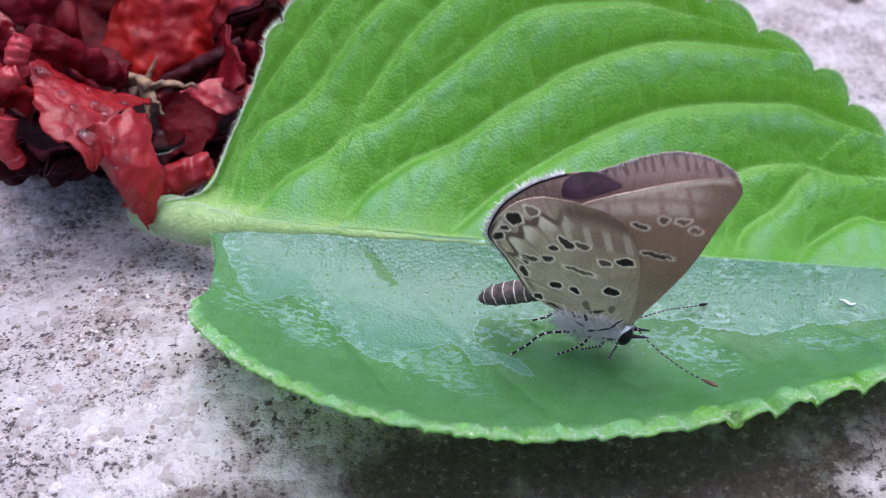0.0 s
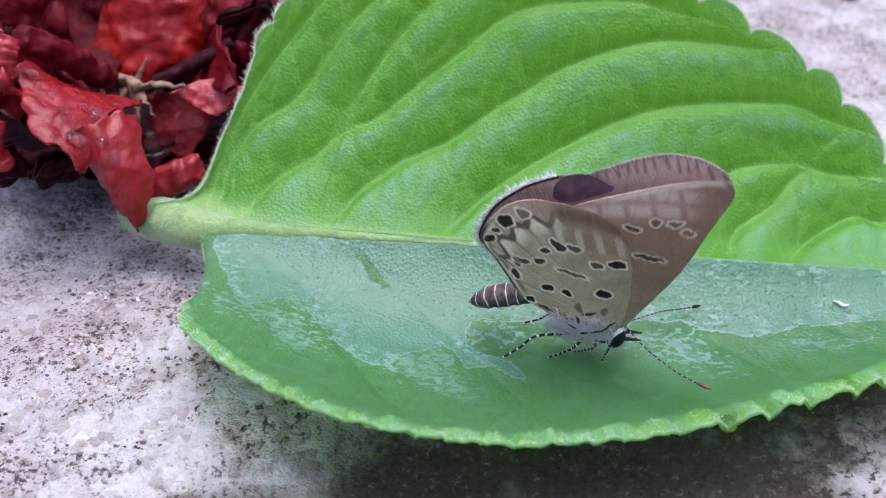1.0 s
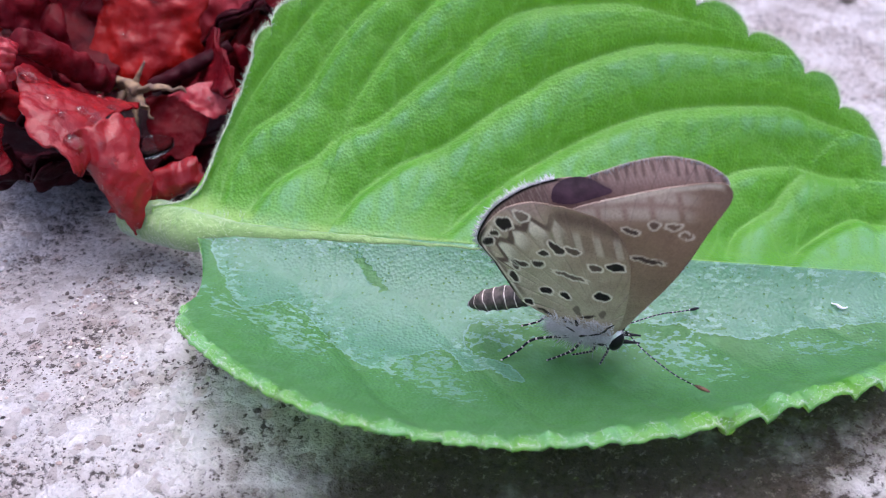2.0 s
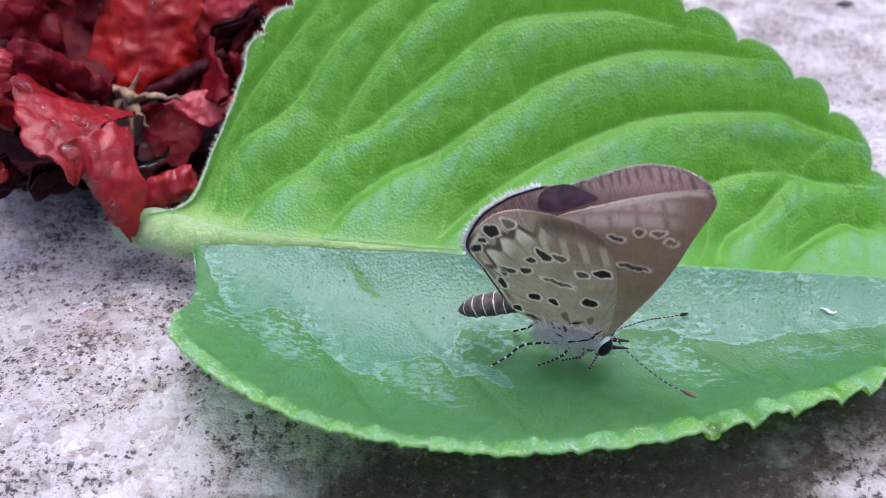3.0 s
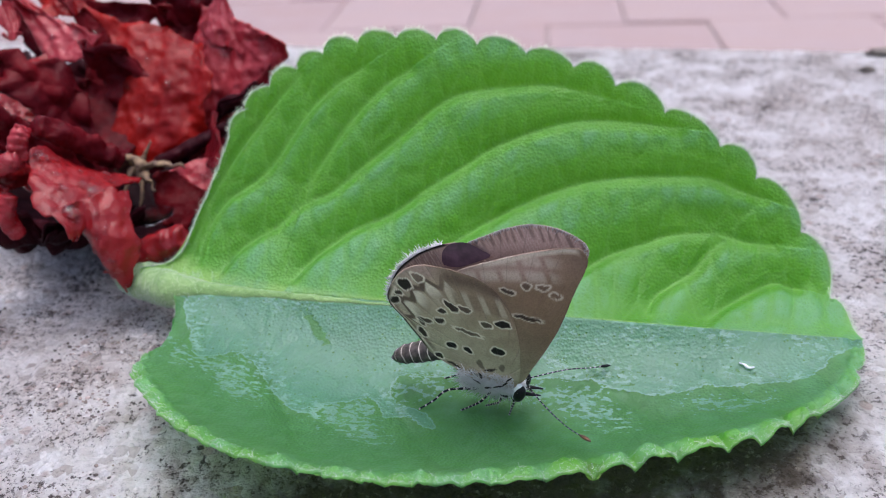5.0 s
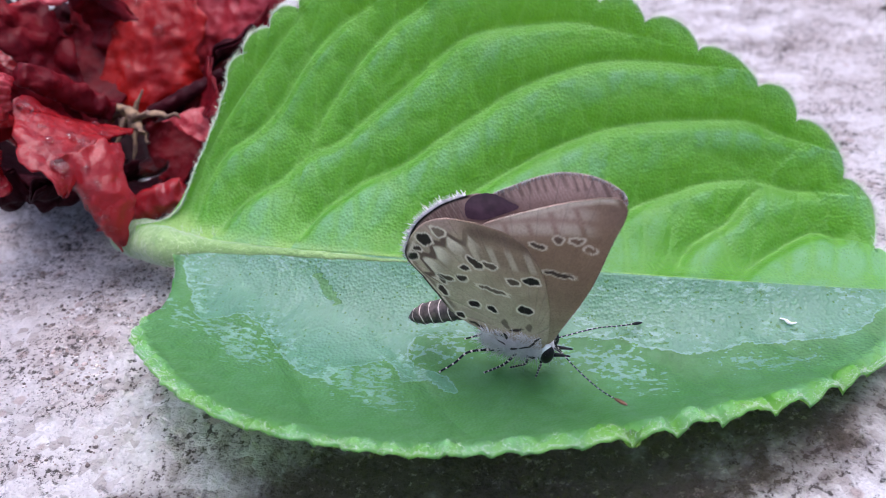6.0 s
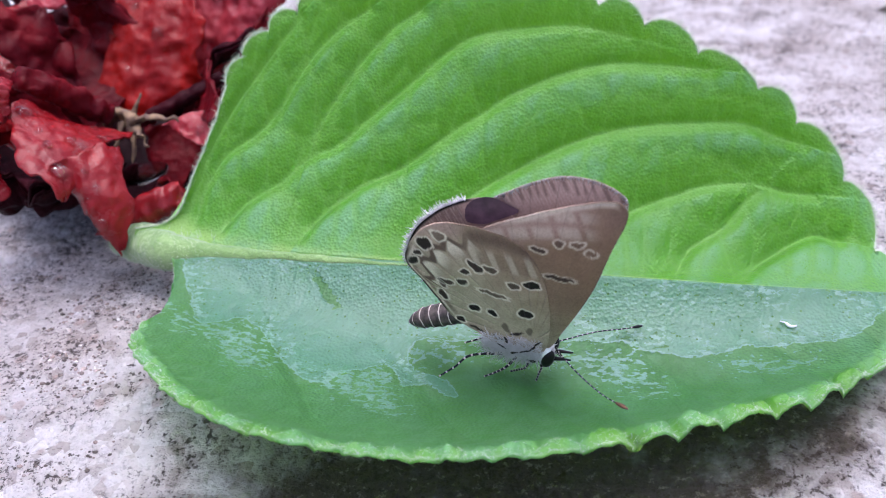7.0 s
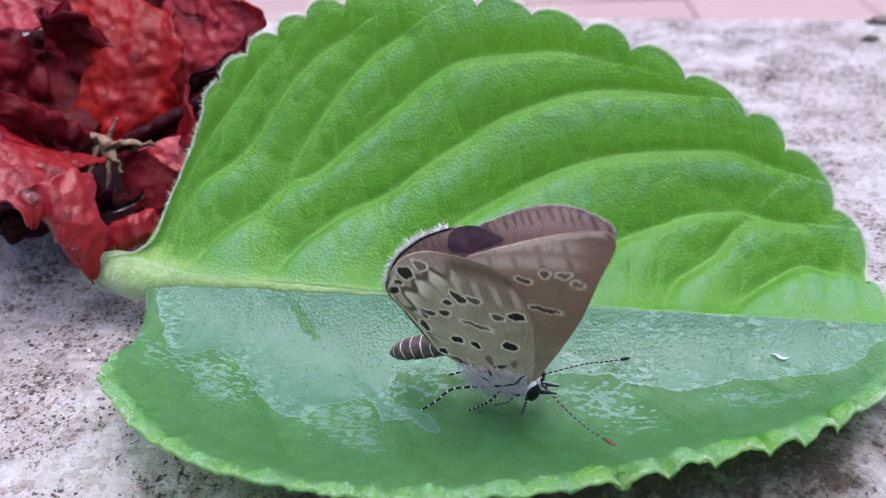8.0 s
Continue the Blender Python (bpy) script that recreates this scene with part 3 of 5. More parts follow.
def paving():
    ground = obj("ground", [(-60000, -60000, -SLAB_DROP - 4), (60000, -60000, -SLAB_DROP - 4), (60000, 60000, -SLAB_DROP - 4), (-60000, 60000, -SLAB_DROP - 4)],
                 [(0, 1, 2, 3)], JOINT)
    tagged(ground, "dusty dark grey-pink ground between paving blocks", "ground", kind="structure")
    floor = tagged(empty("pavement"), "faded pink paving blocks laid in staggered rows", "pavement", kind="structure")
    W, D, H, b = 197.0, 203.0, 40.0, 3.0
    rings = [(0, -H), (0, -b), (b * 0.3, -b * 0.3), (b, 0)]
    verts, faces = [], []
    for inset, z in rings:
        for sx, sy in ((-1, -1), (1, -1), (1, 1), (-1, 1)):
            verts.append((sx * (W / 2 - inset), sy * (D / 2 - inset), z))
    for r in range(3):
        for k in range(4):
            q = (k + 1) % 4
            faces.append((r * 4 + k, r * 4 + q, r * 4 + 4 + q, r * 4 + 4 + k))
    faces.append((12, 13, 14, 15))
    first = obj("paver", verts, faces, PAVER, floor, smooth=False)
    me = first.data
    rnd = random.Random(4)
    blocks = [(r, c) for r in range(-2, 12) for c in range(-9, 10)]
    for n, (r, c) in enumerate(blocks):
        ob = first if n == 0 else new("paver", me)
        ob.parent = floor
        x = -185.0 + 200.0 * c + (100.0 if r % 2 else 0.0)
        y = 1260.0 + 206.0 * (r - 2)
        ob.matrix_basis = pose(x * MM, y * MM, (-SLAB_DROP + rnd.uniform(-1.5, 1.5)) * MM, rnd.uniform(-0.4, 0.4), rnd.uniform(-0.4, 0.4), rnd.uniform(-0.6, 0.6))


# ---- the leaf ----
MID_Y, MID_Z = (62.14, -2.91, 1.91), (6.51, -0.91, -0.91)
FRONT_A, FRONT_B = (-7.45, -0.33, 4.23), (5.63, 5.06, 6.77)
BACK_0, BACK_1 = (0.21, -0.34, 0.0), (1.20, 0.135, 0.072)
FALL = 0.97
EDGE_BACK = [(-24.6, 1.3), (-23.3, 1.6), (-22, 2), (-21, 2.7), (-20.4, 3.7), (-19.9, 4.9), (-19, 7.4), (-17.2, 11.6), (-14.6, 17.4), (-9.6, 22), (-3, 25.2), (4.5, 26), (12.5, 25.3), (21, 23.1), (29.4, 19), (35.3, 14.7), (39.3, 9.6), (41.1, 4.3), (42.2, 0.4)]
EDGE_FRONT = [(-20.2, -1.6), (-19.2, -4.6), (-18.8, -7.8), (-18.8, -12.2), (-17.4, -16.2), (-13.8, -19.8), (-10.4, -23.2), (-6.0, -24.8), (0.0, -24.4), (6.0, -23.2), (12.3, -21.0), (19.0, -18.6), (25.0, -16.4), (30.5, -13.6), (35.8, -9.6), (40.2, -5.2), (41.9, -1.6), (42.3, 0.4)]
NOTCHES = (-15.8, -14.1, -11.5, -8.7, -5.9, -2.3, 1.6, 5.4, 9.4, 13.9, 18.2, 22.1, 26.5, 31.3, 34.7, 38.7, 41.0)
# side veins as (along, across) control points
LOWER_VEINS = (
    ((0.8, 0.8), (3.8, 4.2), (8.4, 7.7), (11.9, 9.9), (14.3, 11.2), (17.2, 12.5), (20.1, 13.4), (23.7, 14), (27, 14.3), (30.3, 14.4), (32.6, 13.6), (34.9, 13)),
    ((13.7, 0.4), (17.1, 4.1), (20, 6), (21.9, 7.1), (24.7, 8.2), (26.6, 9), (28.9, 9.4), (31.3, 9.5), (33.6, 9), (36, 8.9)),
    ((24.1, 0.9), (25.2, 3.3), (26.9, 4.7), (28.8, 6), (29.9, 7.4), (31.3, 8.9)),
    ((29.1, 0.6), (30.8, 2.6), (33.4, 4.4), (35.8, 5.6), (37.6, 5.3)),
)
UPPER_VEINS = (
    ((-16, 1.5), (-14.7, 3.7), (-12.6, 5.4), (-10.4, 6.8), (-7.8, 9.3), (-5.2, 10.3), (-2, 13.1), (1.6, 16.1), (5.6, 19.5), (8.1, 20.7), (12, 21.4), (16, 21.8), (20.5, 21)),
    ((-7.8, 9.3), (-7.1, 11.4), (-5.6, 13.9), (-4, 16.2), (-2.4, 18.3), (0.2, 20.9), (2.7, 22.6)),
    ((-8.1, 1.6), (-6.9, 3.7), (-4.6, 5.6), (-2.6, 7.1), (0.5, 8.6), (2.5, 10), (5.5, 12.3), (8, 13.9), (10.9, 15.9), (15.3, 17.8), (18.6, 18.7), (22.5, 18.9), (27.4, 18.7)),
)
BASE_VEINS = (
    ((-19.8, 1.7), (-18.4, 7.1), (-16.1, 11.7), (-13.5, 15.4), (-10.7, 18.8), (-8.2, 21.6)),
    ((-18.8, 1.9), (-18.0, 5.6), (-16.1, 8.7), (-13.1, 10.8), (-11.2, 12.7), (-9.2, 15.6), (-7.3, 18.2), (-4.9, 20.6), (-1.8, 22.6)),
)
FRONT_VEINS = (
    ((-14.8, -0.9), (-11.4, -4.3), (-9.9, -6.5), (-6.0, -12.5), (-3.0, -18.5)),
    ((-7.0, -1.1), (-1.8, -4.8), (4.0, -11.0), (8.0, -18.0)),
    ((3.0, -0.8), (9.0, -6.0), (15.0, -13.0), (18.0, -18.5)),
    ((14.0, -0.6), (20.0, -4.6), (25.0, -10.0), (27.5, -14.5)),
    ((25.0, -0.5), (30.0, -4.0), (34.5, -8.5)),
)
# the sheet of water along the midrib and the broken patches round it, as outlines in (along, across)
FILM = ((-18.9, 0.3), (-18.7, -2.0), (-17.5, -4.6), (-16.3, -7.2), (-15.0, -8.8), (-13.5, -7.9), (-11.8, -7.0), (-10.3, -7.7), (-8.8, -9.0), (-7.5, -10.4), (-6.2, -11.9), (-4.6, -12.6), (-3.6, -12.7),
        (-2.7, -11.0), (-0.6, -9.7), (1.1, -8.9), (1.9, -9.8), (2.4, -11.3), (3.5, -10.3), (4.9, -10.9), (6.9, -12.2), (6.2, -10.3), (4.8, -9.2), (3.1, -8.8), (2.5, -7.4), (2.9, -6.2), (5.0, -5.6), (8.2, -5.5))
FILM_ON = ((11.4, -5.7), (14.3, -5.0), (18.5, -4.6), (20.3, -4.9), (21.5, -5.2), (23.6, -5.7), (25.7, -5.9), (27.5, -5.3), (29.3, -4.9), (32.2, -4.8), (35.6, -4.5), (38.0, -3.4), (39.5, -1.6), (40.0, 0.3))
TORN = (
    ((-6.0, -11.5), (-3.6, -13.2), (-2.0, -14.6), (0.4, -15.7), (2.6, -16.4), (3.3, -14.9), (2.6, -12.1), (1.5, -8.6), (-2.0, -9.5)),
    ((13.6, -4.8), (20.3, -4.8), (21.2, -6.8), (22.8, -10.2), (20.8, -10.6), (18.5, -9.8), (16.4, -8.4), (14.2, -7.2)),
    ((-16.1, -8.2), (-13.8, -11.5), (-11.1, -14.0), (-8.4, -13.6), (-7.6, -11.7), (-10.3, -7.4)),
    ((-19.0, -8.2), (-17.4, -10.4), (-14.7, -11.4), (-16.5, -7.3)),
    ((2.0, -8.6), (2.2, -6.6), (4.0, -5.4), (8.0, -5.2), (7.0, -7.2), (4.6, -8.4)),
    ((26.0, -6.5), (30.0, -8.4), (34.0, -6.6), (30.5, -5.4)),
)


def along(c, s):
    u = (s - 10) / 30
    return c[0] + c[1] * u + c[2] * u * u


def leaf_point(s, w):
    """The leaf's middle sheet: s along the midrib, w across it (to the back positive)."""
    s, w = np.asarray(s, float), np.asarray(w, float)
    s, w = np.broadcast_arrays(s, w)
    ym, zm = along(MID_Y, s), along(MID_Z, s)
    d, e = np.maximum(-w, 0), np.maximum(w, 0)
    a, b = along(FRONT_A, s), along(FRONT_B, s)
    zf = zm + a * (1 - np.exp(-d / 7.0)) + b * (d / 20.0) ** 2.5
    t0, t1 = along(BACK_0, s), along(BACK_1, s)
    yb = zb = 0
    for k in (np.arange(12) + 0.5) / 12:
        th = t1 + (t0 - t1) * np.exp(-e * k / 6.0)
        yb, zb = yb + np.cos(th) * e / 12, zb + np.sin(th) * e / 12
    return np.stack([s, np.where(w < 0, ym - d * FALL, ym + yb), np.where(w < 0, zf, zm + zb)], -1)


def leaf_normal(s, w):
    ds = leaf_point(s + 0.05, w) - leaf_point(s - 0.05, w)
    dw = leaf_point(s, w + 0.05) - leaf_point(s, w - 0.05)
    n = np.cross(ds, dw)
    return n / np.linalg.norm(n, axis=-1, keepdims=True)


def line_field(S, W, lines, below, above):
    """How far the places (S, W) lie from the nearest of some curves, and a swelling that rises off them, faster on one side."""
    p = np.stack([S.ravel(), W.ravel()], 1)
    near, swell, crown = np.full(len(p), 99.0), np.ones(len(p)), np.ones(len(p))
    for line in lines:
        c, _ = smooth_curve(line, 40)
        a, d = c[:-1], np.diff(c, axis=0)
        f = np.clip(((p @ d.T) - (a * d).sum(1)) / (d * d).sum(1), 0, 1)
        ox, oy = p[:, :1] - a[:, 0] - f * d[:, 0], p[:, 1:] - a[:, 1] - f * d[:, 1]
        dist = np.hypot(ox, oy)
        k = dist.argmin(1)
        r = np.arange(len(p))
        dist = dist[r, k]
        side = np.sign(d[k, 0] * oy[r, k] - d[k, 1] * ox[r, k])
        near = np.minimum(near, dist)
        rise = 1 - np.exp(-(dist / np.where(side < 0, below, above)) ** 1.15)
        swell, crown = swell * rise, np.minimum(crown, rise)
    return near.reshape(S.shape), swell.reshape(S.shape) ** 0.75, crown.reshape(S.shape)


def cell_field(S, W, wide, high, slant, seed):
    """The gap to the nearest border of a net of uneven cells."""
    rnd = np.random.RandomState(seed)
    gi, gj = np.meshgrid(np.arange(-26, 46, wide), np.arange(-28, 30, high), indexing="ij")
    gi = gi + np.where(np.arange(gj.shape[1]) % 2, 0.5 * wide, 0.0)
    cx, cy = (gi + wide * 0.75 * (rnd.rand(*gi.shape) - 0.5)).ravel(), (gj + high * 0.75 * (rnd.rand(*gi.shape) - 0.5)).ravel()
    x, y = (S - slant * W).ravel(), W.ravel()
    one, two = np.full(len(x), 99.0), np.full(len(x), 99.0)
    for a, b in zip(cx, cy):
        d = np.hypot(x - a, (y - b) * wide / high)
        two = np.minimum(two, np.maximum(one, d))
        one = np.minimum(one, d)
    return ((two - one) / 2).reshape(S.shape)


def shore_field(S, W, outline):
    """Signed gap to a closed outline: positive inside it."""
    c, _ = smooth_curve(outline, 160, closed=True)
    p = np.stack([S.ravel(), W.ravel()], 1)
    a, b = c[:-1], c[1:]
    best, inside = np.full(len(p), 1e9), np.zeros(len(p), bool)
    for q, r in zip(a, b):
        d = r - q
        f = np.clip(((p - q) @ d) / max(d @ d, 1e-9), 0, 1)
        best = np.minimum(best, ((p - q - f[:, None] * d) ** 2).sum(1))
        cross = (q[1] > p[:, 1]) != (r[1] > p[:, 1])
        inside ^= cross & (p[:, 0] < (r[0] - q[0]) * (p[:, 1] - q[1]) / (r[1] - q[1] + 1e-12) + q[0])
    return (np.sqrt(best) * np.where(inside, 1, -1)).reshape(S.shape)


def leaf_edge(controls, count, teeth, deep, seed, notches=()):
    """A scalloped margin in (s, w)."""
    p, length = smooth_curve(controls, count)
    t = np.gradient(p, axis=0)
    t /= np.linalg.norm(t, axis=1, keepdims=True)
    out = np.stack([-t[:, 1], t[:, 0]], 1)
    if controls[3][1] < 0:
        out = -out
    at = np.linspace(0, 1, count)
    rnd = random.Random(seed)
    cuts = np.cumsum([0.55 + 0.4 * rnd.random() + (0.5 if k > 0.62 * teeth else 0) for k in range(teeth)])
    cuts = 0.11 + 0.89 * np.r_[0, cuts / cuts[-1]]
    if notches:
        cuts = np.r_[np.interp(notches, np.maximum.accumulate(p[:, 0]), at), 1.0]
        teeth = len(notches)
    k = np.clip(np.searchsorted(cuts, at, side="right") - 1, 0, teeth - 1)
    f = np.clip((at - cuts[k]) / (cuts[k + 1] - cuts[k]), 0, 1)
    f = f ** 0.85
    tooth = np.sin(np.pi * f) ** 0.62 * (at > cuts[0])
    size = deep * (0.75 + 0.5 * np.array([rnd.random() for _ in range(teeth)]))[k]
    size *= np.clip((at - 0.15) / 0.15, 0.25, 1) if notches else np.interp(at, [0, 0.1, 0.3, 0.72, 1], [0.3, 0.6, 0.8, 1.0, 1.0])
    size *= np.clip((1 - at) / 0.05, 0, 1)
    return p, out * (size * (tooth - 0.6))[:, None], tooth


def leaf():
    root = tagged(empty("leaf", (8, 57, 2)), "broad wet green leaf with scalloped hairy margin on stone", "leaf")
    inv = Matrix.Translation(Vector((-8, -57, -2)) * MM)
    NU, NV = 560, 140
    verts, faces, veins, wets = [], [], [], []
    rims, under, wide = [], [], []
    for controls, teeth, deep, seed in ((EDGE_BACK, 20, 1.15, 5), (EDGE_FRONT, 30, 0.9, 8)):
        back = controls is EDGE_BACK
        edge, scallop, tooth = leaf_edge(controls, NU, teeth, deep, seed, NOTCHES if back else ())
        u = np.linspace(0, 1, NU)
        start = -24.6 if back else -20.4
        foot = start + (42.3 - start) * (0.25 * u + 0.75 * u ** 1.4)
        v = 1 - (1 - np.linspace(0, 1, NV)) ** 1.35
        S = foot[:, None] + (edge[:, :1] - foot[:, None]) * v + scallop[:, :1] * v ** 7
        Wd = edge[:, 1:] * v + scallop[:, 1:] * v ** 7
        full = np.hypot(edge[:, 0] - foot, edge[:, 1])[:, None]
        rim = (1 - v)[None] * full
        P, N = leaf_point(S, Wd), leaf_normal(S, np.where(np.abs(Wd) < 0.06, (0.06 if back else -0.06), Wd))
        film, split = 0.0 * S, 0.0 * S
        shore = np.stack([film - 20, film - 20, film], -1)
        if not back:
            shore[..., 0] = np.clip(shore_field(S, Wd, FILM + FILM_ON), -9, 9)
            shore[..., 1] = np.clip(np.max([shore_field(S, Wd, o) for o in TORN], axis=0), -9, 9)
            gap_s, gap_w = (S + 5.2) * 0.68 - (Wd + 2.7) * 0.73, (S + 5.2) * 0.73 + (Wd + 2.7) * 0.68
            split = np.exp(-(gap_s / 2.2) ** 2 - (gap_w / 0.5) ** 2)
            shore[..., 2] = np.clip((-Wd - 0.1) / 0.6, 0, 1) * np.clip((rim - 0.3) / 1.5, 0, 1)
            film = np.clip(0.5 + shore[..., 0], 0, 1)
        near, swell, crown = line_field(S, Wd, BASE_VEINS + UPPER_VEINS + LOWER_VEINS if back else FRONT_VEINS, 1.1 if back else 2.5, 3.6 if back else 2.5)
        net = cell_field(S, Wd, 2.2, 5.2, 0.15, 4)
        tight = np.clip(np.abs(Wd) / 3.0, 0, 1) * np.clip(rim / 3.5, 0.3, 1)
        relief = (1.35 if back else 0.35) * (swell - 0.55) * tight
        pillow = step(net, -0.05, 0.6) * np.clip(np.abs(Wd) / 5.0, 0, 1) * np.clip(near / 0.8, 0, 1)
        cross = (0.15 if back else 0.07) * (pillow - 0.5) * np.clip(np.abs(Wd) / 4.0, 0.2, 1)
        bumps = 0.12 * fbm(S, Wd, 2.0, 4.0, 3)
        relief, bumps = relief * (1 - 0.5 * film), bumps * (1 - 0.5 * film)
        h = relief + cross + bumps * np.clip(np.abs(Wd) / 2, 0, 1)
        if not back:
            roll = np.clip(1 - rim / 1.5, 0, 1)
            droop = np.interp(S, [-20, -12, 0, 10, 20, 32, 40, 42], [0.2, 0.45, 0.45, 0.6, 0.9, 0.9, 0.5, 0.1])
            ruffle = np.interp(S, [-20, -10, 10, 18, 34, 40, 42], [0.2, 0.3, 0.4, 0.8, 1.2, 0.8, 0.0])
            beads = 0.5 * np.exp(-((rim - 0.7) / 0.7) ** 2) * fbm(S, Wd, 6.0, 0.95, 2)
            h = h - droop * roll ** 2 + ruffle * np.exp(-rim / 1.2) * (tooth[:, None] - 0.4) + beads
        P = P + N * h[..., None]
        thick = 0.22 + 0.35 * np.clip(rim / 3, 0, 1)
        n2 = grid_normals(P)
        n2 = n2 * np.sign((n2 * N).sum(-1, keepdims=True))
        n2 = np.where((rim < 4)[..., None], N, n2)
        vv, ff = shell(P, thick, n2)
        if not back:
            ff = ff[:, ::-1]
        base = sum(len(x) for x in verts)
        verts.append(vv)
        faces.append(ff + base)
        cells = (NU - 1) * (NV - 1)
        under.append(np.r_[np.zeros(cells), np.ones(cells), np.zeros(len(ff) - 2 * cells)])
        band = np.interp(S, [-20.4, -18, -12, -4, 6, 42], [4.5, 2.6, 1.3, 0.8, 0.35, 0.15])
        two = np.stack([near, np.abs(Wd) / band, rim if back else rim + 0.2], -1).reshape(-1, 3)
        veins.append(np.concatenate([two, two]))
        wide.append(np.tile(np.stack([net, crown, split], -1).reshape(-1, 3), (2, 1)))
        wets.append(np.concatenate([shore.reshape(-1, 3), shore.reshape(-1, 3) * 0 - 20]))
        rims.append((P, n2, P[:, -1] - P[:, -4]))
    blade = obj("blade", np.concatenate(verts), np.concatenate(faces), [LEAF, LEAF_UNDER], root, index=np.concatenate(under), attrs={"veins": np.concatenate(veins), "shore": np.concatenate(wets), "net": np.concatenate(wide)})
    blade.matrix_basis = inv
    # the petiole runs on as the midrib
    ss = np.linspace(-16.5, 10, 40)
    ridge = leaf_point(ss, 0 * ss)
    ridge[:, 2] -= np.interp(ss, [-16.5, -8, 10], [0.86, 0.52, 0.27])
    stalk, _ = smooth_curve([(-28.6, 73.0, 3.7), (-27.2, 71.9, 4.1), (-24.3, 69.6, 4.9), (-20.4, 67.0, 5.5), tuple(ridge[0])], 26)
    whole = np.concatenate([stalk[:-1], ridge])
    r = np.r_[np.interp(np.arange(25), [0, 2, 8, 17, 24], [1.2, 1.8, 2.05, 1.9, 1.15]), np.interp(ss, [-16.5, -10, 0, 10], [1.05, 0.6, 0.32, 0.12])]
    vv, ff = tube(whole, r, 16)
    vv = vv + 0.08 * fbm(vv[:, 0], vv[:, 1], vv[:, 2], 1.5, 3)[:, None]
    obj("petiole", vv, ff, RIB, root, "thick pale green hairy stalk running on as the midrib").matrix_basis = inv
    # hairs along the margin and on the stalk
    rnd = np.random.RandomState(3)
    roots, tips = [], []
    for (p, n, out), many in zip(rims, (9000, 4200)):
        at = rnd.rand(many) * (p.shape[0] - 1)
        i = at.astype(int)
        j = -1 - (rnd.rand(many) ** 1.6 * (4 if many > 5000 else 14)).astype(int)
        f = (at - i)[:, None]
        base = p[i, j] * (1 - f) + p[np.minimum(i + 1, p.shape[0] - 1), j] * f
        o = out[i] / np.maximum(np.linalg.norm(out[i], axis=1, keepdims=True), 1e-6)
        way = o + 0.7 * rnd.randn(many, 3) + 0.5 * n[i, j]
        way /= np.linalg.norm(way, axis=1, keepdims=True)
        roots.append(base)
        tips.append(base + way * ((0.16 if many > 5000 else 0.12) + (0.62 if many > 5000 else 0.4) * rnd.rand(many, 1) ** 2.5))
    i = rnd.randint(0, 25, 1600)
    way = rnd.randn(1600, 3)
    way /= np.linalg.norm(way, axis=1, keepdims=True)
    roots.append(stalk[i] + way * 1.5)
    tips.append(stalk[i] + way * (2.0 + 0.6 * rnd.rand(1600, 1)) + 0.25 * rnd.randn(1600, 3))
    vv, ff = strands(np.concatenate(roots), np.concatenate(tips), 0.016)
    hair = obj("margin_hairs", vv, ff, HAIR, root, "fine white hairs")
    hair.matrix_basis = inv
    tagged(hair, kind="stuff")
    return root


# ---- the spent flower ----
def petal(name, base, tip, side, width, bow, mat, parent, inv, seed, crumple=1.0, curl=0.0, taper=0.5, label="", nu=56, nv=40):
    """A crumpled petal from base to tip. side: across it; bow: how far its middle stands off the straight line; curl: edges rolled."""
    base, tip, side, bow = (np.asarray(a, float) for a in (base, tip, side, bow))
    side = side / np.linalg.norm(side)
    u, v = np.meshgrid(np.linspace(0, 1, nu), np.linspace(-1, 1, nv), indexing="ij")
    half = width * 0.5 * (0.4 + 0.6 * np.sin(np.pi * np.clip(u * 0.72 + 0.08, 0, 1))) * (1 - taper * u ** 3)
    half = half * (1 + 0.18 * np.sin(9 * u + seed) + 0.12 * np.sin(23 * u + 2 * seed) * u)
    line = base + (tip - base) * u[..., None] + bow * (4 * u * (1 - u))[..., None]
    nrm = np.cross(tip - base, side)
    nrm = nrm / np.linalg.norm(nrm)
    ang = curl * np.abs(v) ** 1.5 * np.sign(v)
    across = half * np.where(np.abs(ang) > 1e-3, np.sin(ang) / np.where(np.abs(ang) > 1e-3, curl * np.sign(v), 1) * 1.0, v)
    across = np.where(curl == 0, half * v, across)
    off = half * (1 - np.cos(ang)) / max(abs(curl), 1e-3) * (1 if curl >= 0 else -1) * (curl != 0)
    P = line + side * across[..., None] + nrm * off[..., None]
    Q = P + seed * 13.7
    n1 = fbm(Q[..., 0], Q[..., 1], Q[..., 2], 7.0, 2)
    fold = np.sin(v * 5.5 + 2.2 * n1 + seed) * (0.25 + 0.75 * u)
    n2 = fbm(Q[..., 0] + 40, Q[..., 1], Q[..., 2], 2.4, 3)
    crease = np.abs(fbm(Q[..., 0], Q[..., 1] + 30, Q[..., 2], 4.0, 2))
    fine = np.abs(fbm(Q[..., 0] - 20, Q[..., 1], Q[..., 2], 1.7, 2))
    P = P + nrm * (crumple * (1.0 * n1 + 0.55 * fold + 0.35 * n2 - 1.3 * crease - 0.22 * fine))[..., None]
    P = P + (side * (crumple * 0.7 * n2)[..., None] + (tip - base) / np.linalg.norm(tip - base) * (crumple * u * 1.3 * fbm(Q[..., 0], Q[..., 1], Q[..., 2] + 60, 3.0, 2))[..., None])
    vv, ff = shell(P, 0.22)
    ob = obj(name, vv, ff, mat, parent, label)
    ob.matrix_basis = inv
    return P


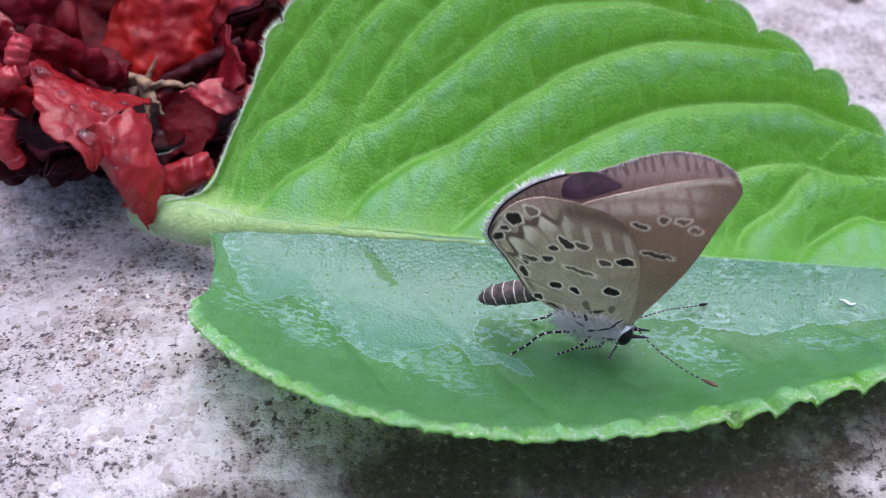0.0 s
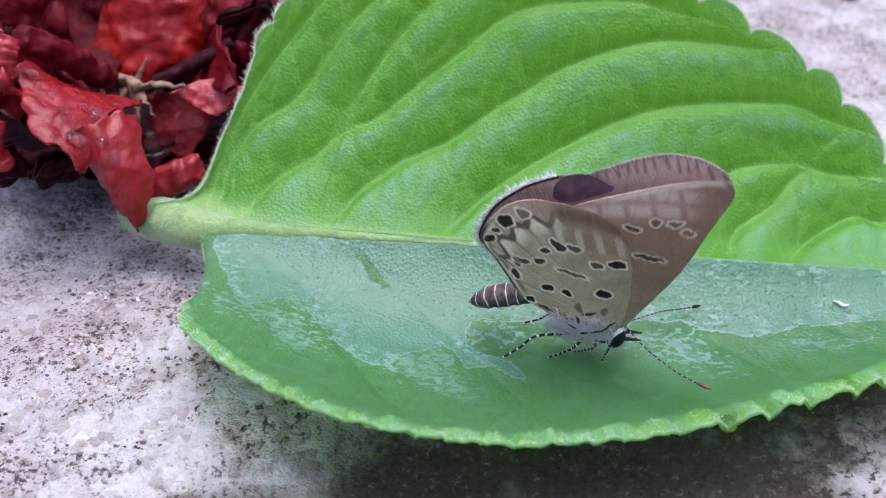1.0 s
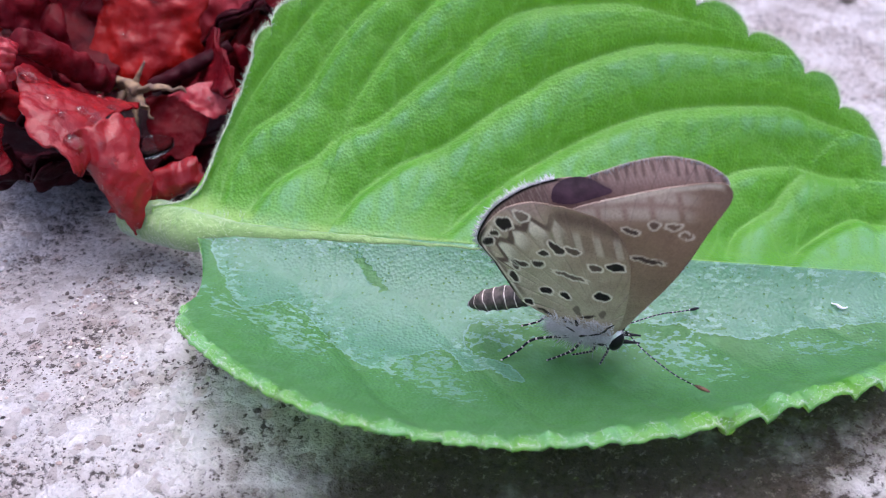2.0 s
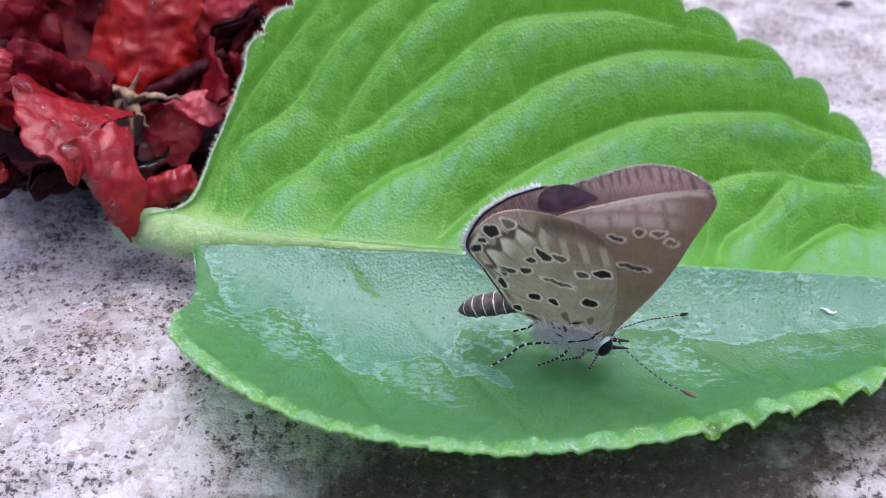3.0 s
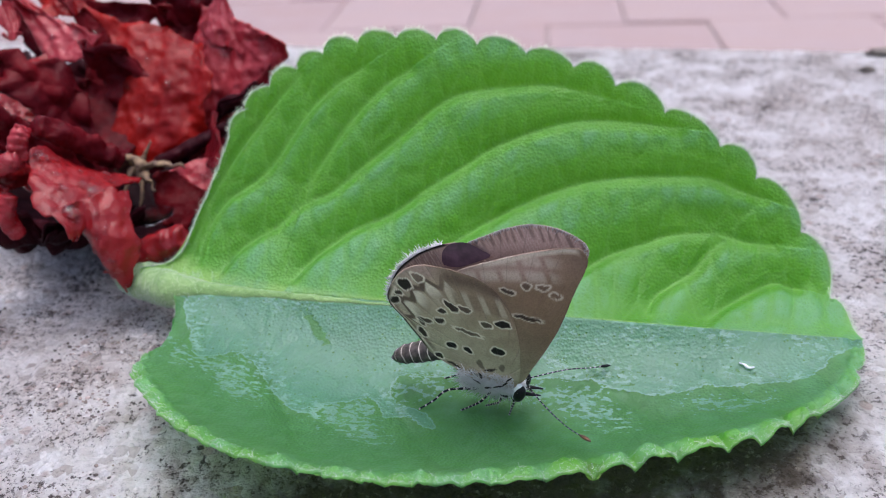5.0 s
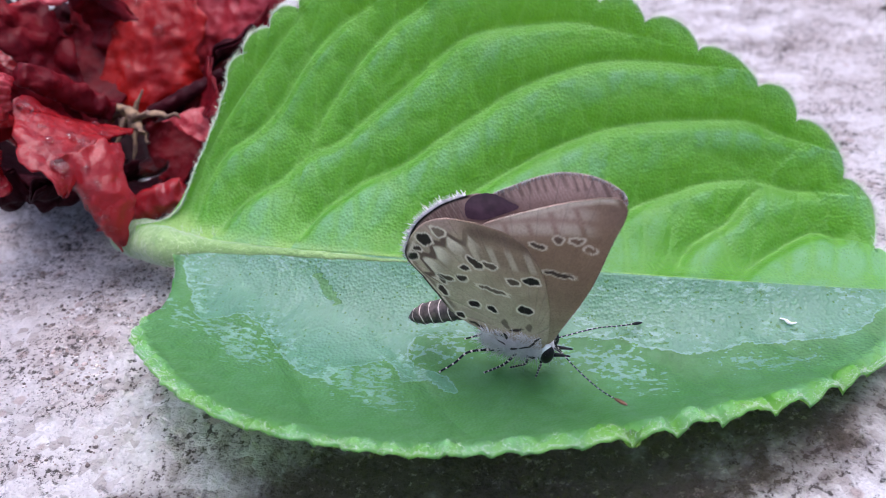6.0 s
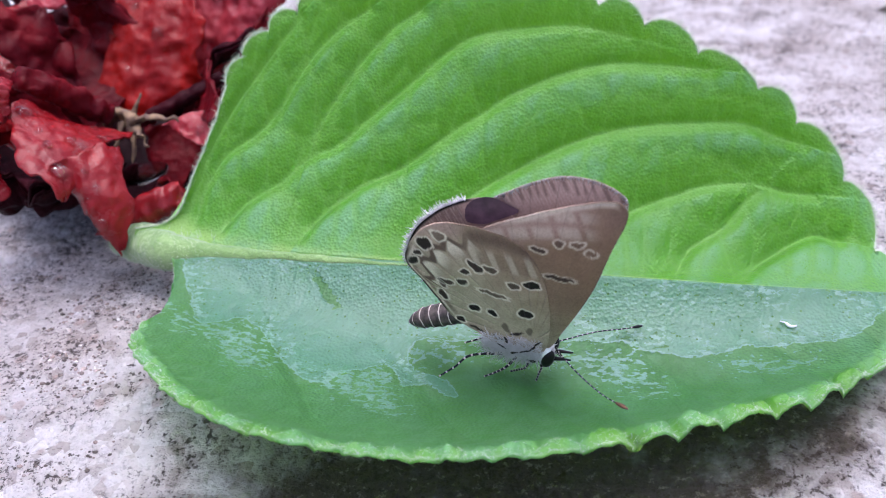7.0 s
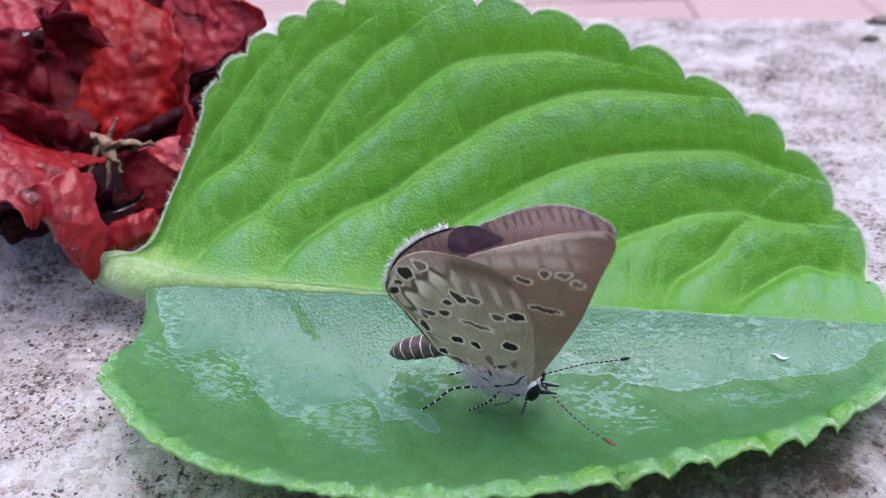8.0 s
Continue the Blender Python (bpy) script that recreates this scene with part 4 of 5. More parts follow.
def flap(corners, crumple, mat, parent, inv, seed, nu=44, nv=44):
    """A crinkled petal spread through three rows of three places."""
    c = np.array(corners, float).reshape(3, 3, 3)
    u, v = np.meshgrid(np.linspace(0, 1, nu), np.linspace(0, 1, nv), indexing="ij")
    u, v = 1.16 * u - 0.08, 1.16 * v - 0.08
    ragged = 0.04 * np.sin(9 * v + seed) + 0.015 * np.sin(23 * v + 2 * seed) + 0.008 * np.sin(47 * v + seed)
    u = u * (1 + ragged * u) - ragged * 0.6 * (1 - u)
    v = v + (0.03 * np.sin(11 * u + seed) + 0.01 * np.sin(31 * u + 3 * seed)) * (2 * v - 1)

    def weights(t):
        return np.stack([(1 - t) * (1 - 2 * t), 4 * t * (1 - t), t * (2 * t - 1)], -1)

    P = np.einsum("...i,...j,ijk->...k", weights(u), weights(v), c)
    n = grid_normals(P)
    x, y, z = (P[..., k] + 17.3 * seed for k in range(3))
    along_it = np.sin(v * 15 + 2.4 * fbm(x, y, z, 5.0, 2) + seed) * (0.3 + 0.7 * (1 - u))
    crease = np.abs(fbm(x, y + 30, z, 3.4, 3))
    fine = np.abs(fbm(x - 20, y, z, 1.3, 2))
    curl = (2 * np.abs(v - 0.5)) ** 4 + 0.8 * (1 - u) ** 5
    h = 0.7 * fbm(x, y, z, 6.0, 2) + 0.28 * along_it - 1.0 * crease - 0.35 * fine + 0.9 * curl * np.sin(4 * u + 3 * v + seed)
    P = P + n * (crumple * h)[..., None]
    vv, ff = shell(P, 0.2)
    obj("petal", vv, ff, mat, parent).matrix_basis = inv
    return P


def flower():
    at = (-36, 88, 0)
    root = tagged(empty("spent_flower", at), "wilted crumpled dark red flower with water drops lying on the stone", "flower")
    inv = Matrix.Translation(Vector((36, -88, 0)) * MM)
    # low crumpled near-black cup, added to darken the gaps between the petals
    th, hh = np.meshgrid(np.linspace(0, 2 * np.pi, 97), np.linspace(0, 1, 22), indexing="ij")
    rad = 0.5 + 18.0 * hh ** 0.7 + 1.6 * np.sin(5 * th + 3 * hh) * hh + 1.0 * np.sin(11 * th - 4 * hh) * hh
    rad = rad * (1 - 0.2 * np.maximum(-np.sin(th), 0))
    cx, cy = -36 + rad * np.cos(th), 93 + rad * np.sin(th)
    cz = 0.4 + (8.0 + 4.0 * np.sin(th - 0.4)) * hh ** 1.3 + 1.5 * np.sin(7 * th) * hh ** 2
    wob = fbm(np.cos(th) * 18, np.sin(th) * 18, cz, 4.0, 3)
    cup = np.stack([cx + wob * np.cos(th), cy + wob * np.sin(th), cz + 0.6 * wob * hh], -1)
    cup[-1] = cup[0]
    vv, ff = shell(cup, 0.3)
    obj("outer_whorl", vv, ff, RED_BLACK, root, "blackish crumpled filler cup behind the petals").matrix_basis = inv
    grids = []
    def leafy(a, b, side, width, bow, mat, crumple, curl, taper):
        grids.append(petal("petal", a, b, side, width, bow, mat, root, inv, 1.7 * len(grids) + 0.6, crumple, curl, taper))

    def spread(mat, crumple, *corners):
        grids.append(flap(corners, crumple, mat, root, inv, 1.3 * len(grids) + 0.4))

    # the torn wet petal in front and its hanging tongue
    spread(RED_BRIGHT, 0.35, (-34.9, 74, 17.4), (-33.6, 70, 17.0), (-32.6, 67.6, 15.2), (-31.4, 76, 14.6), (-30.8, 70.5, 15.1), (-29.9, 66.4, 13.2), (-28.4, 78, 12.2), (-28.6, 72, 13.6), (-28.6, 66.6, 12.0))
    spread(RED_BRIGHT, 0.3, (-29.6, 68.0, 13.9), (-27.6, 69.4, 14.2), (-25.6, 71.4, 13.9), (-29.0, 67.8, 10.7), (-26.9, 67.0, 10.6), (-24.8, 68.6, 9.9), (-27.9, 67.8, 7.4), (-26.5, 67.2, 6.2), (-25.6, 67.8, 5.7))
    # the standing petals behind
    spread(RED_ORANGE, 0.75, (-36.4, 96.2, 25.1), (-30.9, 95.6, 24.1), (-25.4, 94.8, 22.8), (-34.6, 91.8, 19), (-31, 91.2, 18.3), (-24.6, 91.6, 18.3), (-36, 88.4, 11.8), (-31.4, 88.0, 12.0), (-25.4, 88.8, 13.0))
    spread(RED_PINK, 0.8, (-26.8, 101.1, 25.7), (-22.9, 99.7, 24.6), (-17.9, 97.9, 23.1), (-27.3, 99.3, 21.5), (-22.5, 97.8, 20.4), (-16.4, 96.2, 19.9), (-28.6, 96.4, 14.3), (-24.2, 95.1, 13.6), (-22.2, 94.7, 13.7))
    spread(RED_PINK, 0.5, (-24.1, 101.2, 27.8), (-23.6, 101.4, 28.2), (-23.1, 101.1, 27.4), (-25.1, 100, 24.9), (-23.6, 99.8, 24.6), (-22, 99.5, 23.9), (-25.5, 98.8, 22.4), (-23.3, 98.5, 21.7), (-21.1, 98.2, 21))
    spread(RED_DARK, 0.8, (-42.6, 99.4, 26.8), (-36.7, 99.2, 26.4), (-30, 98.9, 25.9), (-40.6, 97.9, 24.3), (-37.2, 97.2, 23), (-33.2, 97.9, 24.2), (-40.3, 94.3, 18.1), (-37.3, 93.9, 17.5), (-34.8, 94.6, 18.7))
    spread(RED_PINK, 0.6, (-47.3, 97, 28.3), (-46.8, 97.1, 28.5), (-45.8, 96.8, 28), (-44.3, 93.8, 24), (-42.4, 94.4, 24.9), (-39.9, 94.6, 25.1), (-42.7, 91.9, 21.6), (-39.5, 92.3, 22.1), (-36.7, 93.6, 23.8))
    spread(RED_ORANGE, 0.7, (-47.1, 100.6, 32.3), (-43.8, 100.8, 32.8), (-39.7, 100.2, 31.4), (-46.4, 99.1, 29.1), (-42.7, 98.8, 28.4), (-39.7, 99.4, 29.5), (-43.9, 97.8, 26.1), (-41.3, 97.8, 26.1), (-39.4, 98.4, 27.3))
    spread(RED_DARK, 0.6, (-49.3, 93.9, 17.3), (-45.2, 96, 18.5), (-40.6, 95.4, 18.2), (-47.3, 91.7, 16), (-41.9, 91.1, 15.7), (-35.4, 91.7, 16), (-43.4, 89.3, 14.6), (-37.6, 87.3, 13.4), (-33.1, 86, 12.7))
    spread(RED_BRIGHT, 0.7, (-51.6, 90.1, 19.6), (-47.3, 91.2, 20.4), (-41.7, 92.8, 21.6), (-50.7, 87.8, 17.8), (-46.8, 87.9, 17.9), (-43.5, 87.7, 17.8), (-49.8, 85.4, 16), (-46.1, 85.8, 16.4), (-42, 85.3, 16))
    spread(RED_PINK, 0.4, (-48.9, 95.3, 27), (-48.2, 95.8, 27.7), (-47.1, 95.5, 27.4), (-48.5, 94.5, 26), (-47.3, 94.5, 26), (-46.4, 94.2, 25.7), (-47.4, 93.5, 24.7), (-46.8, 93.3, 24.4), (-46.3, 93.6, 24.8))
    spread(RED_DARK, 0.4, (-27.8, 84.2, 10.2), (-25.3, 85.1, 11.1), (-21.9, 85.9, 11.6), (-28.3, 82.9, 8.6), (-25.8, 83.5, 8.9), (-22.5, 84.7, 10), (-27.4, 81.3, 6.3), (-25.5, 81.4, 6.1), (-23.3, 82.5, 7.2))
    spread(RED_PINK, 0.3, (-24.9, 82.2, 12.1), (-22.2, 83.1, 12.8), (-19.3, 83, 12.2), (-24.1, 81.9, 11.5), (-21.9, 82.2, 11.6), (-19.6, 82.3, 11.3), (-23.5, 81.5, 10.9), (-21.6, 81.3, 10.3), (-20, 81.7, 10.5))
    # shrivelled petals between and below them
    leafy((-25, 90, 6), (-13, 96, 15), (0.2, 0.2, 1), 12, (0, 2, 2), RED_DARK, 1.2, 0.4, 0.1)
    leafy((-33, 97, 8), (-34, 103, 29), (1, 0, 0), 18, (0, 3, 0), RED_DARK, 1.3, 0.4, -0.1)
    leafy((-42, 97, 8), (-50.5, 99, 28), (0.6, 0.6, -0.4), 12, (-1, 0, 0), RED_DARK, 1.1, 0.7, 0.2)
    leafy((-33, 89, 9), (-37, 91, 24), (1, -0.2, 0.1), 12, (-1, 3, 0), RED_DARK, 1.1, 0.5, 0.0)
    leafy((-36, 86, 9), (-47, 84, 22), (0.3, 0.5, 0.8), 12, (0, 1, 2), RED_DARK, 1.2, 0.4, 0.1)
    leafy((-38, 84, 9), (-46, 76, 20), (0.5, 0.2, 1), 10, (0, -1, 1), RED_DARK, 1.0, 0.4, 0.1)
    leafy((-37, 82, 8), (-44, 72, 15), (0.5, -0.2, 1), 9, (0, -1, 1), RED_BRIGHT, 1.0, 0.5, 0.2)
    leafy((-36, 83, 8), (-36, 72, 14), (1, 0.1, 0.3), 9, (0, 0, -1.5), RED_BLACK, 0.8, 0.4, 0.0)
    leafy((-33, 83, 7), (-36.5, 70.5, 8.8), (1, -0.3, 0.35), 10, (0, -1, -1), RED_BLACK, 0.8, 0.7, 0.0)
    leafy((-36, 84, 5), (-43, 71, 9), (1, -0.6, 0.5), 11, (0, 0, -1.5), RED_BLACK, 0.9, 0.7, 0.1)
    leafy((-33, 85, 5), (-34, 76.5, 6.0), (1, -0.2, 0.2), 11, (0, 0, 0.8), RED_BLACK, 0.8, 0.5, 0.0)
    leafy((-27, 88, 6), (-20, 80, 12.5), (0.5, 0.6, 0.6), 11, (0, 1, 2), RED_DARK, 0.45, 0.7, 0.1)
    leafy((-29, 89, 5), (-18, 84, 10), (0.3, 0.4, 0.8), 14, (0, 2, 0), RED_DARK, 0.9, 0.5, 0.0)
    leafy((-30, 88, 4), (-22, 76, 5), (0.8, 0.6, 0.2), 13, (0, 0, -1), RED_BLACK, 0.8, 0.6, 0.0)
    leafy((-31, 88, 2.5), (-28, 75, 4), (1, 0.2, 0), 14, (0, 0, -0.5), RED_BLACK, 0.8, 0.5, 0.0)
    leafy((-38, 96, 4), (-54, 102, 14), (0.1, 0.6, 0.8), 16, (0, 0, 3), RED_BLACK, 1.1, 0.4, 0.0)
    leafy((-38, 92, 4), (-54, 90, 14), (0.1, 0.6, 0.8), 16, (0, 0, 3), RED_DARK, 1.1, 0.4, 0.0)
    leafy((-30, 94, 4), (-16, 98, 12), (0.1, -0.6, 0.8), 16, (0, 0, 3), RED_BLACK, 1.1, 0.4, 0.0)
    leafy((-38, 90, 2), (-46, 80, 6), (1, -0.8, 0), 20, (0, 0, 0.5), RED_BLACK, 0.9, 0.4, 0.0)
    # rolled dry petals, like short tubes
    rolls = [((-36.0, 76, 19.6), (-34.0, 79, 16.8), (-31.6, 82.5, 13), 1.35, RED_DARK), ((-34.8, 72, 20.8), (-35.4, 71.2, 19.4), (-35.4, 71, 17.8), 0.95, RED_PINK),
             ((-35.0, 70.3, 18.2), (-37, 70, 17.6), (-39.5, 70.5, 16.6), 1.0, RED_PINK), ((-36.5, 69.2, 14.8), (-37.2, 68.8, 12.8), (-36.8, 69.2, 10.4), 1.0, RED_PINK),
             ((-40, 70.5, 15), (-38.6, 69.8, 15), (-37.6, 70, 14.2), 1.0, RED_BRIGHT), ((-27.6, 72, 6.2), (-24.6, 72, 7.4), (-21.0, 73, 8.6), 1.5, RED_BRIGHT),
             ((-28, 84, 12), (-24, 86, 13.4), (-20.4, 87.5, 15), 0.8, RED_BLACK)]
    for n, (a, b, c, r, mat) in enumerate(rolls):
        p, _ = smooth_curve([a, b, c], 36)
        rr = r * (0.75 + 0.25 * np.sin(np.linspace(0.3, 2.8, 36))) * (1 + 0.05 * np.sin(np.arange(36) * 0.9 + n))
        vv, ff = tube(p, rr, 22)
        jig = fbm(vv[:, 0] + 9 * n, vv[:, 1], vv[:, 2], 1.6, 4)
        vv = vv + 0.6 * jig[:, None] * np.array([0.6, -0.5, 0.6])
        obj("rolled_petal", vv, ff, mat, root).matrix_basis = inv
    # drops that sit on the petals
    def bead(k, u, v, r, flat=0.6):
        g, nn = grids[k], grid_normals(grids[k])
        i, j = int(u * (g.shape[0] - 1)), int(v * (g.shape[1] - 1))
        front = nn[i, j] @ np.array([0.1, -0.7, 0.7]) > 0
        drop_of_water(*(g[i, j] + nn[i, j] * (0.05 if front else -0.26)), r, flat, nn[i, j] * (1 if front else -1))

    for u, v, r in ((0.62, 0.80, 0.85), (0.85, 0.55, 0.75), (0.66, 0.48, 0.6), (0.42, 0.62, 0.5), (0.10, 0.25, 0.8), (0.66, 0.12, 0.35), (0.30, 0.45, 0.4), (0.9, 0.3, 0.4), (0.5, 0.25, 0.3)):
        bead(0, u, v, r)
    for u, v, r in ((0.72, 0.55, 0.6), (0.35, 0.62, 0.35), (0.48, 0.4, 0.3), (0.62, 0.3, 0.35), (0.2, 0.45, 0.3), (0.97, 0.9, 0.35), (0.85, 0.4, 0.3)):
        bead(1, u, v, r)
    for k, u, v, r in ((2, 0.5, 0.25, 0.7), (2, 0.48, 0.7, 0.7), (2, 0.3, 0.5, 0.4), (2, 0.7, 0.45, 0.35), (3, 0.5, 0.4, 0.5), (5, 0.65, 0.6, 0.7), (5, 0.5, 0.3, 0.5), (6, 0.6, 0.4, 0.4), (9, 0.6, 0.5, 0.5), (12, 0.6, 0.5, 0.5)):
        bead(k, u, v, r)
    # the dry pistil in the middle
    stem = [((-33.5, 86, 11), (-31.0, 84.0, 12.6), (-28.6, 82.4, 12.4)), ((-29.8, 83.0, 12.2), (-29.0, 81.6, 10.4), (-29.2, 80.8, 8.2)), ((-29.4, 83, 12.4), (-28.6, 83.5, 13.6), (-28.2, 83.9, 14.6)),
            ((-29.0, 82.6, 12.2), (-26.6, 82.4, 12.6), (-24.0, 82.8, 12.0)), ((-30.6, 83, 11.8), (-30.8, 81.6, 10.4), (-31.6, 80.8, 9.2)), ((-29.6, 82.8, 12.0), (-27.8, 81.2, 10.8), (-27.2, 80.6, 10.0))]
    for n, pts in enumerate(stem):
        p, _ = smooth_curve(pts, 12)
        vv, ff = tube(p, np.linspace(0.6 if n == 0 else 0.42, 0.6 if n == 0 else 0.09, 12), 9)
        vv = vv + 0.34 * fbm(vv[:, 0], vv[:, 1], vv[:, 2], 0.8, 3)[:, None]
        obj("pistil", vv, ff, STAMEN, root, "dry straw-coloured pistil").matrix_basis = inv
    return root


def drop_of_water(x, y, z, r, flat=0.7, way=(0, 0, 1)):
    n = Vector(way).normalized()
    q = n.to_track_quat("Z", "Y").to_matrix()
    ax = [np.array(q @ Vector(a)) for a in ((0, 0, r * flat), (r, 0, 0), (0, r, 0))]
    vv, ff = blob((0, 0, 0), ax, 10, 14)
    ob = obj("water_drop", vv, ff, WATER)
    ob.matrix_basis = Matrix.Translation(Vector((x, y, z)) * MM)
    return tagged(ob, "small clear round drop of water", "water drop", "water drops on the petals")


# ---- the butterfly ----
WING_U, WING_N, WING_V = (0.964, -0.265, 0.0), (0.261, 0.948, 0.18), (-0.048, -0.174, 0.984)
WING_O = (13.36, 52.47, 5.92)
FORE = [(0.0, -0.3), (1.5, 2.0), (3.6, 6.3), (5.0, 10.3), (5.78, 12.3), (5.95, 13.3), (5.55, 14.0), (4.8, 14.1), (3.44, 13.82), (1.98, 13.4), (0.47, 12.85), (-1.9, 11.8), (-3.6, 10.85), (-4.6, 9.6), (-3.4, 6.0), (-1.4, 2.0)]
HIND = [(0.0, -0.3), (-1.2, -1.0), (-3.8, -0.65), (-5.3, 0.2), (-7.1, 1.3), (-8.1, 2.9), (-9.15, 4.95), (-10.1, 6.65), (-9.6, 8.3), (-8.4, 9.9), (-6.8, 10.75), (-5.0, 10.85), (-3.4, 10.7), (-1.8, 10.3), (-0.5, 9.2), (0.35, 7.0), (0.5, 3.0)]


FAR_FORE = [(0.0, -0.3), (1.5, 2.0), (3.5, 6.3), (4.8, 10.2), (5.6, 12.2), (5.7, 13.3), (5.0, 14.07), (3.56, 14.68), (1.74, 14.8), (-0.1, 14.25), (-2.1, 13.2), (-3.6, 12.2), (-4.6, 10.5), (-3.4, 6.0), (-1.4, 2.0)]
FAR_HIND = [(0.0, -0.3), (-1.2, -1.0), (-3.8, -0.65), (-5.3, 0.2), (-7.1, 1.4), (-8.4, 3.0), (-9.5, 4.7), (-10.5, 6.1), (-9.5, 8.75), (-7.7, 10.65), (-6.1, 11.7), (-4.2, 12.45), (-2.6, 12.2), (-1.0, 10.0), (0.0, 7.0), (0.4, 3.0)]
PATCH_EDGE = [(-5.2, 10.35), (-5.3, 11.2), (-5.1, 11.75), (-4.5, 12.35), (-3.5, 12.7), (-2.7, 12.6), (-2.0, 12.3), (-1.3, 11.95), (-2.1, 11.4), (-3.0, 10.9), (-4.0, 10.4)]


def bulge(u, v):
    return -0.55 * np.exp(-((u - 0.5) / 5.0) ** 2 - ((v - 9.0) / 5.0) ** 2) + 0.25 * np.exp(-((u + 6.5) / 3.0) ** 2 - ((v - 3.0) / 3.0) ** 2)


def wing(name, outline, y, mat, parent, label, pigment, pivot=(-1.0, 0.2), ribs=9, count=480, rings=96):
    edge, _ = smooth_curve(outline, count + 1, closed=True)
    edge = edge[:-1]
    n = len(edge)
    r = np.linspace(0, 1, rings + 1)[1:]
    flat = np.asarray(pivot) + (edge - np.asarray(pivot))[None] * r[:, None, None]
    flat = np.concatenate([np.asarray(pivot)[None], flat.reshape(-1, 2)])
    rad = np.r_[0, np.repeat(r, n)]
    turn = np.r_[0, np.tile(np.arange(n) / n, rings)] * 2 * ribs
    vein = np.abs(np.cos(turn * np.pi)) ** 30
    depth = y + bulge(flat[:, 0], flat[:, 1]) + 0.04 * vein * rad
    top = np.stack([flat[:, 0], depth - 0.03, flat[:, 1]], 1)
    low = top + np.array([0, 0.06, 0])
    gap = np.r_[np.linalg.norm(edge[0] - np.asarray(pivot)), np.tile(np.linalg.norm(edge - np.asarray(pivot), axis=1), rings)] * (1 - rad)
    paint = pigment(flat[:, 0], flat[:, 1], gap, turn)
    k = len(top)
    q = np.arange(n)
    w2 = (q + 1) % n
    faces = [(0, 1 + i, 1 + j) for i, j in zip(q, w2)] + [(k, k + 1 + j, k + 1 + i) for i, j in zip(q, w2)]
    for i in range(rings - 1):
        a, b = 1 + i * n, 1 + (i + 1) * n
        faces += np.stack([a + q, b + q, b + w2, a + w2], 1).tolist()
        faces += np.stack([k + a + q, k + a + w2, k + b + w2, k + b + q], 1).tolist()
    e = 1 + (rings - 1) * n
    faces += np.stack([e + q, k + e + q, k + e + w2, e + w2], 1).tolist()
    return obj(name, np.concatenate([top, low]), faces, mat, parent, label, attrs={"vein": np.r_[vein, vein], "pigment": np.concatenate([paint, paint])[:, :3], "blush": np.r_[paint[:, 3], paint[:, 3]]})


def eyespots(u, v, rows):
    """Soft dark spots with pale rings. Returns dark, pale, brown."""
    wu, wv = u + 0.06 * np.sin(5 * v + 1.0) + 0.03 * np.sin(11 * v + 4 * u), v + 0.05 * np.sin(5 * u) + 0.03 * np.sin(10 * u - 5 * v)
    dark, pale, brown = 0 * u, 0 * u, 0 * u
    for u0, v0, a, b, turn, strength, ring in rows:
        a, b, ring = 0.95 * a, 0.95 * b, 0.5 * ring
        c, s = math.cos(radians(turn)), math.sin(radians(turn))
        du, dv = wu - u0, wv - v0
        p, q = du * c + dv * s, -du * s + dv * c
        rho = np.hypot(p / a, q / b)
        far = (rho - 1) * rho * a * b / np.maximum(np.hypot(p * b / a, q * a / b), 0.02)
        core = 1 - step(far, -0.05, 0.10)
        dark = np.maximum(dark * step(far, 0.0, 0.12), core * strength)
        brown = np.maximum(brown, core * min(1.0, strength + 0.35))
        if ring:
            pale = np.maximum(pale, 0.95 * step(far, 0.0, 0.08) * (1 - step(far, ring + 0.02, ring + 0.16)))
    return dark, pale, brown


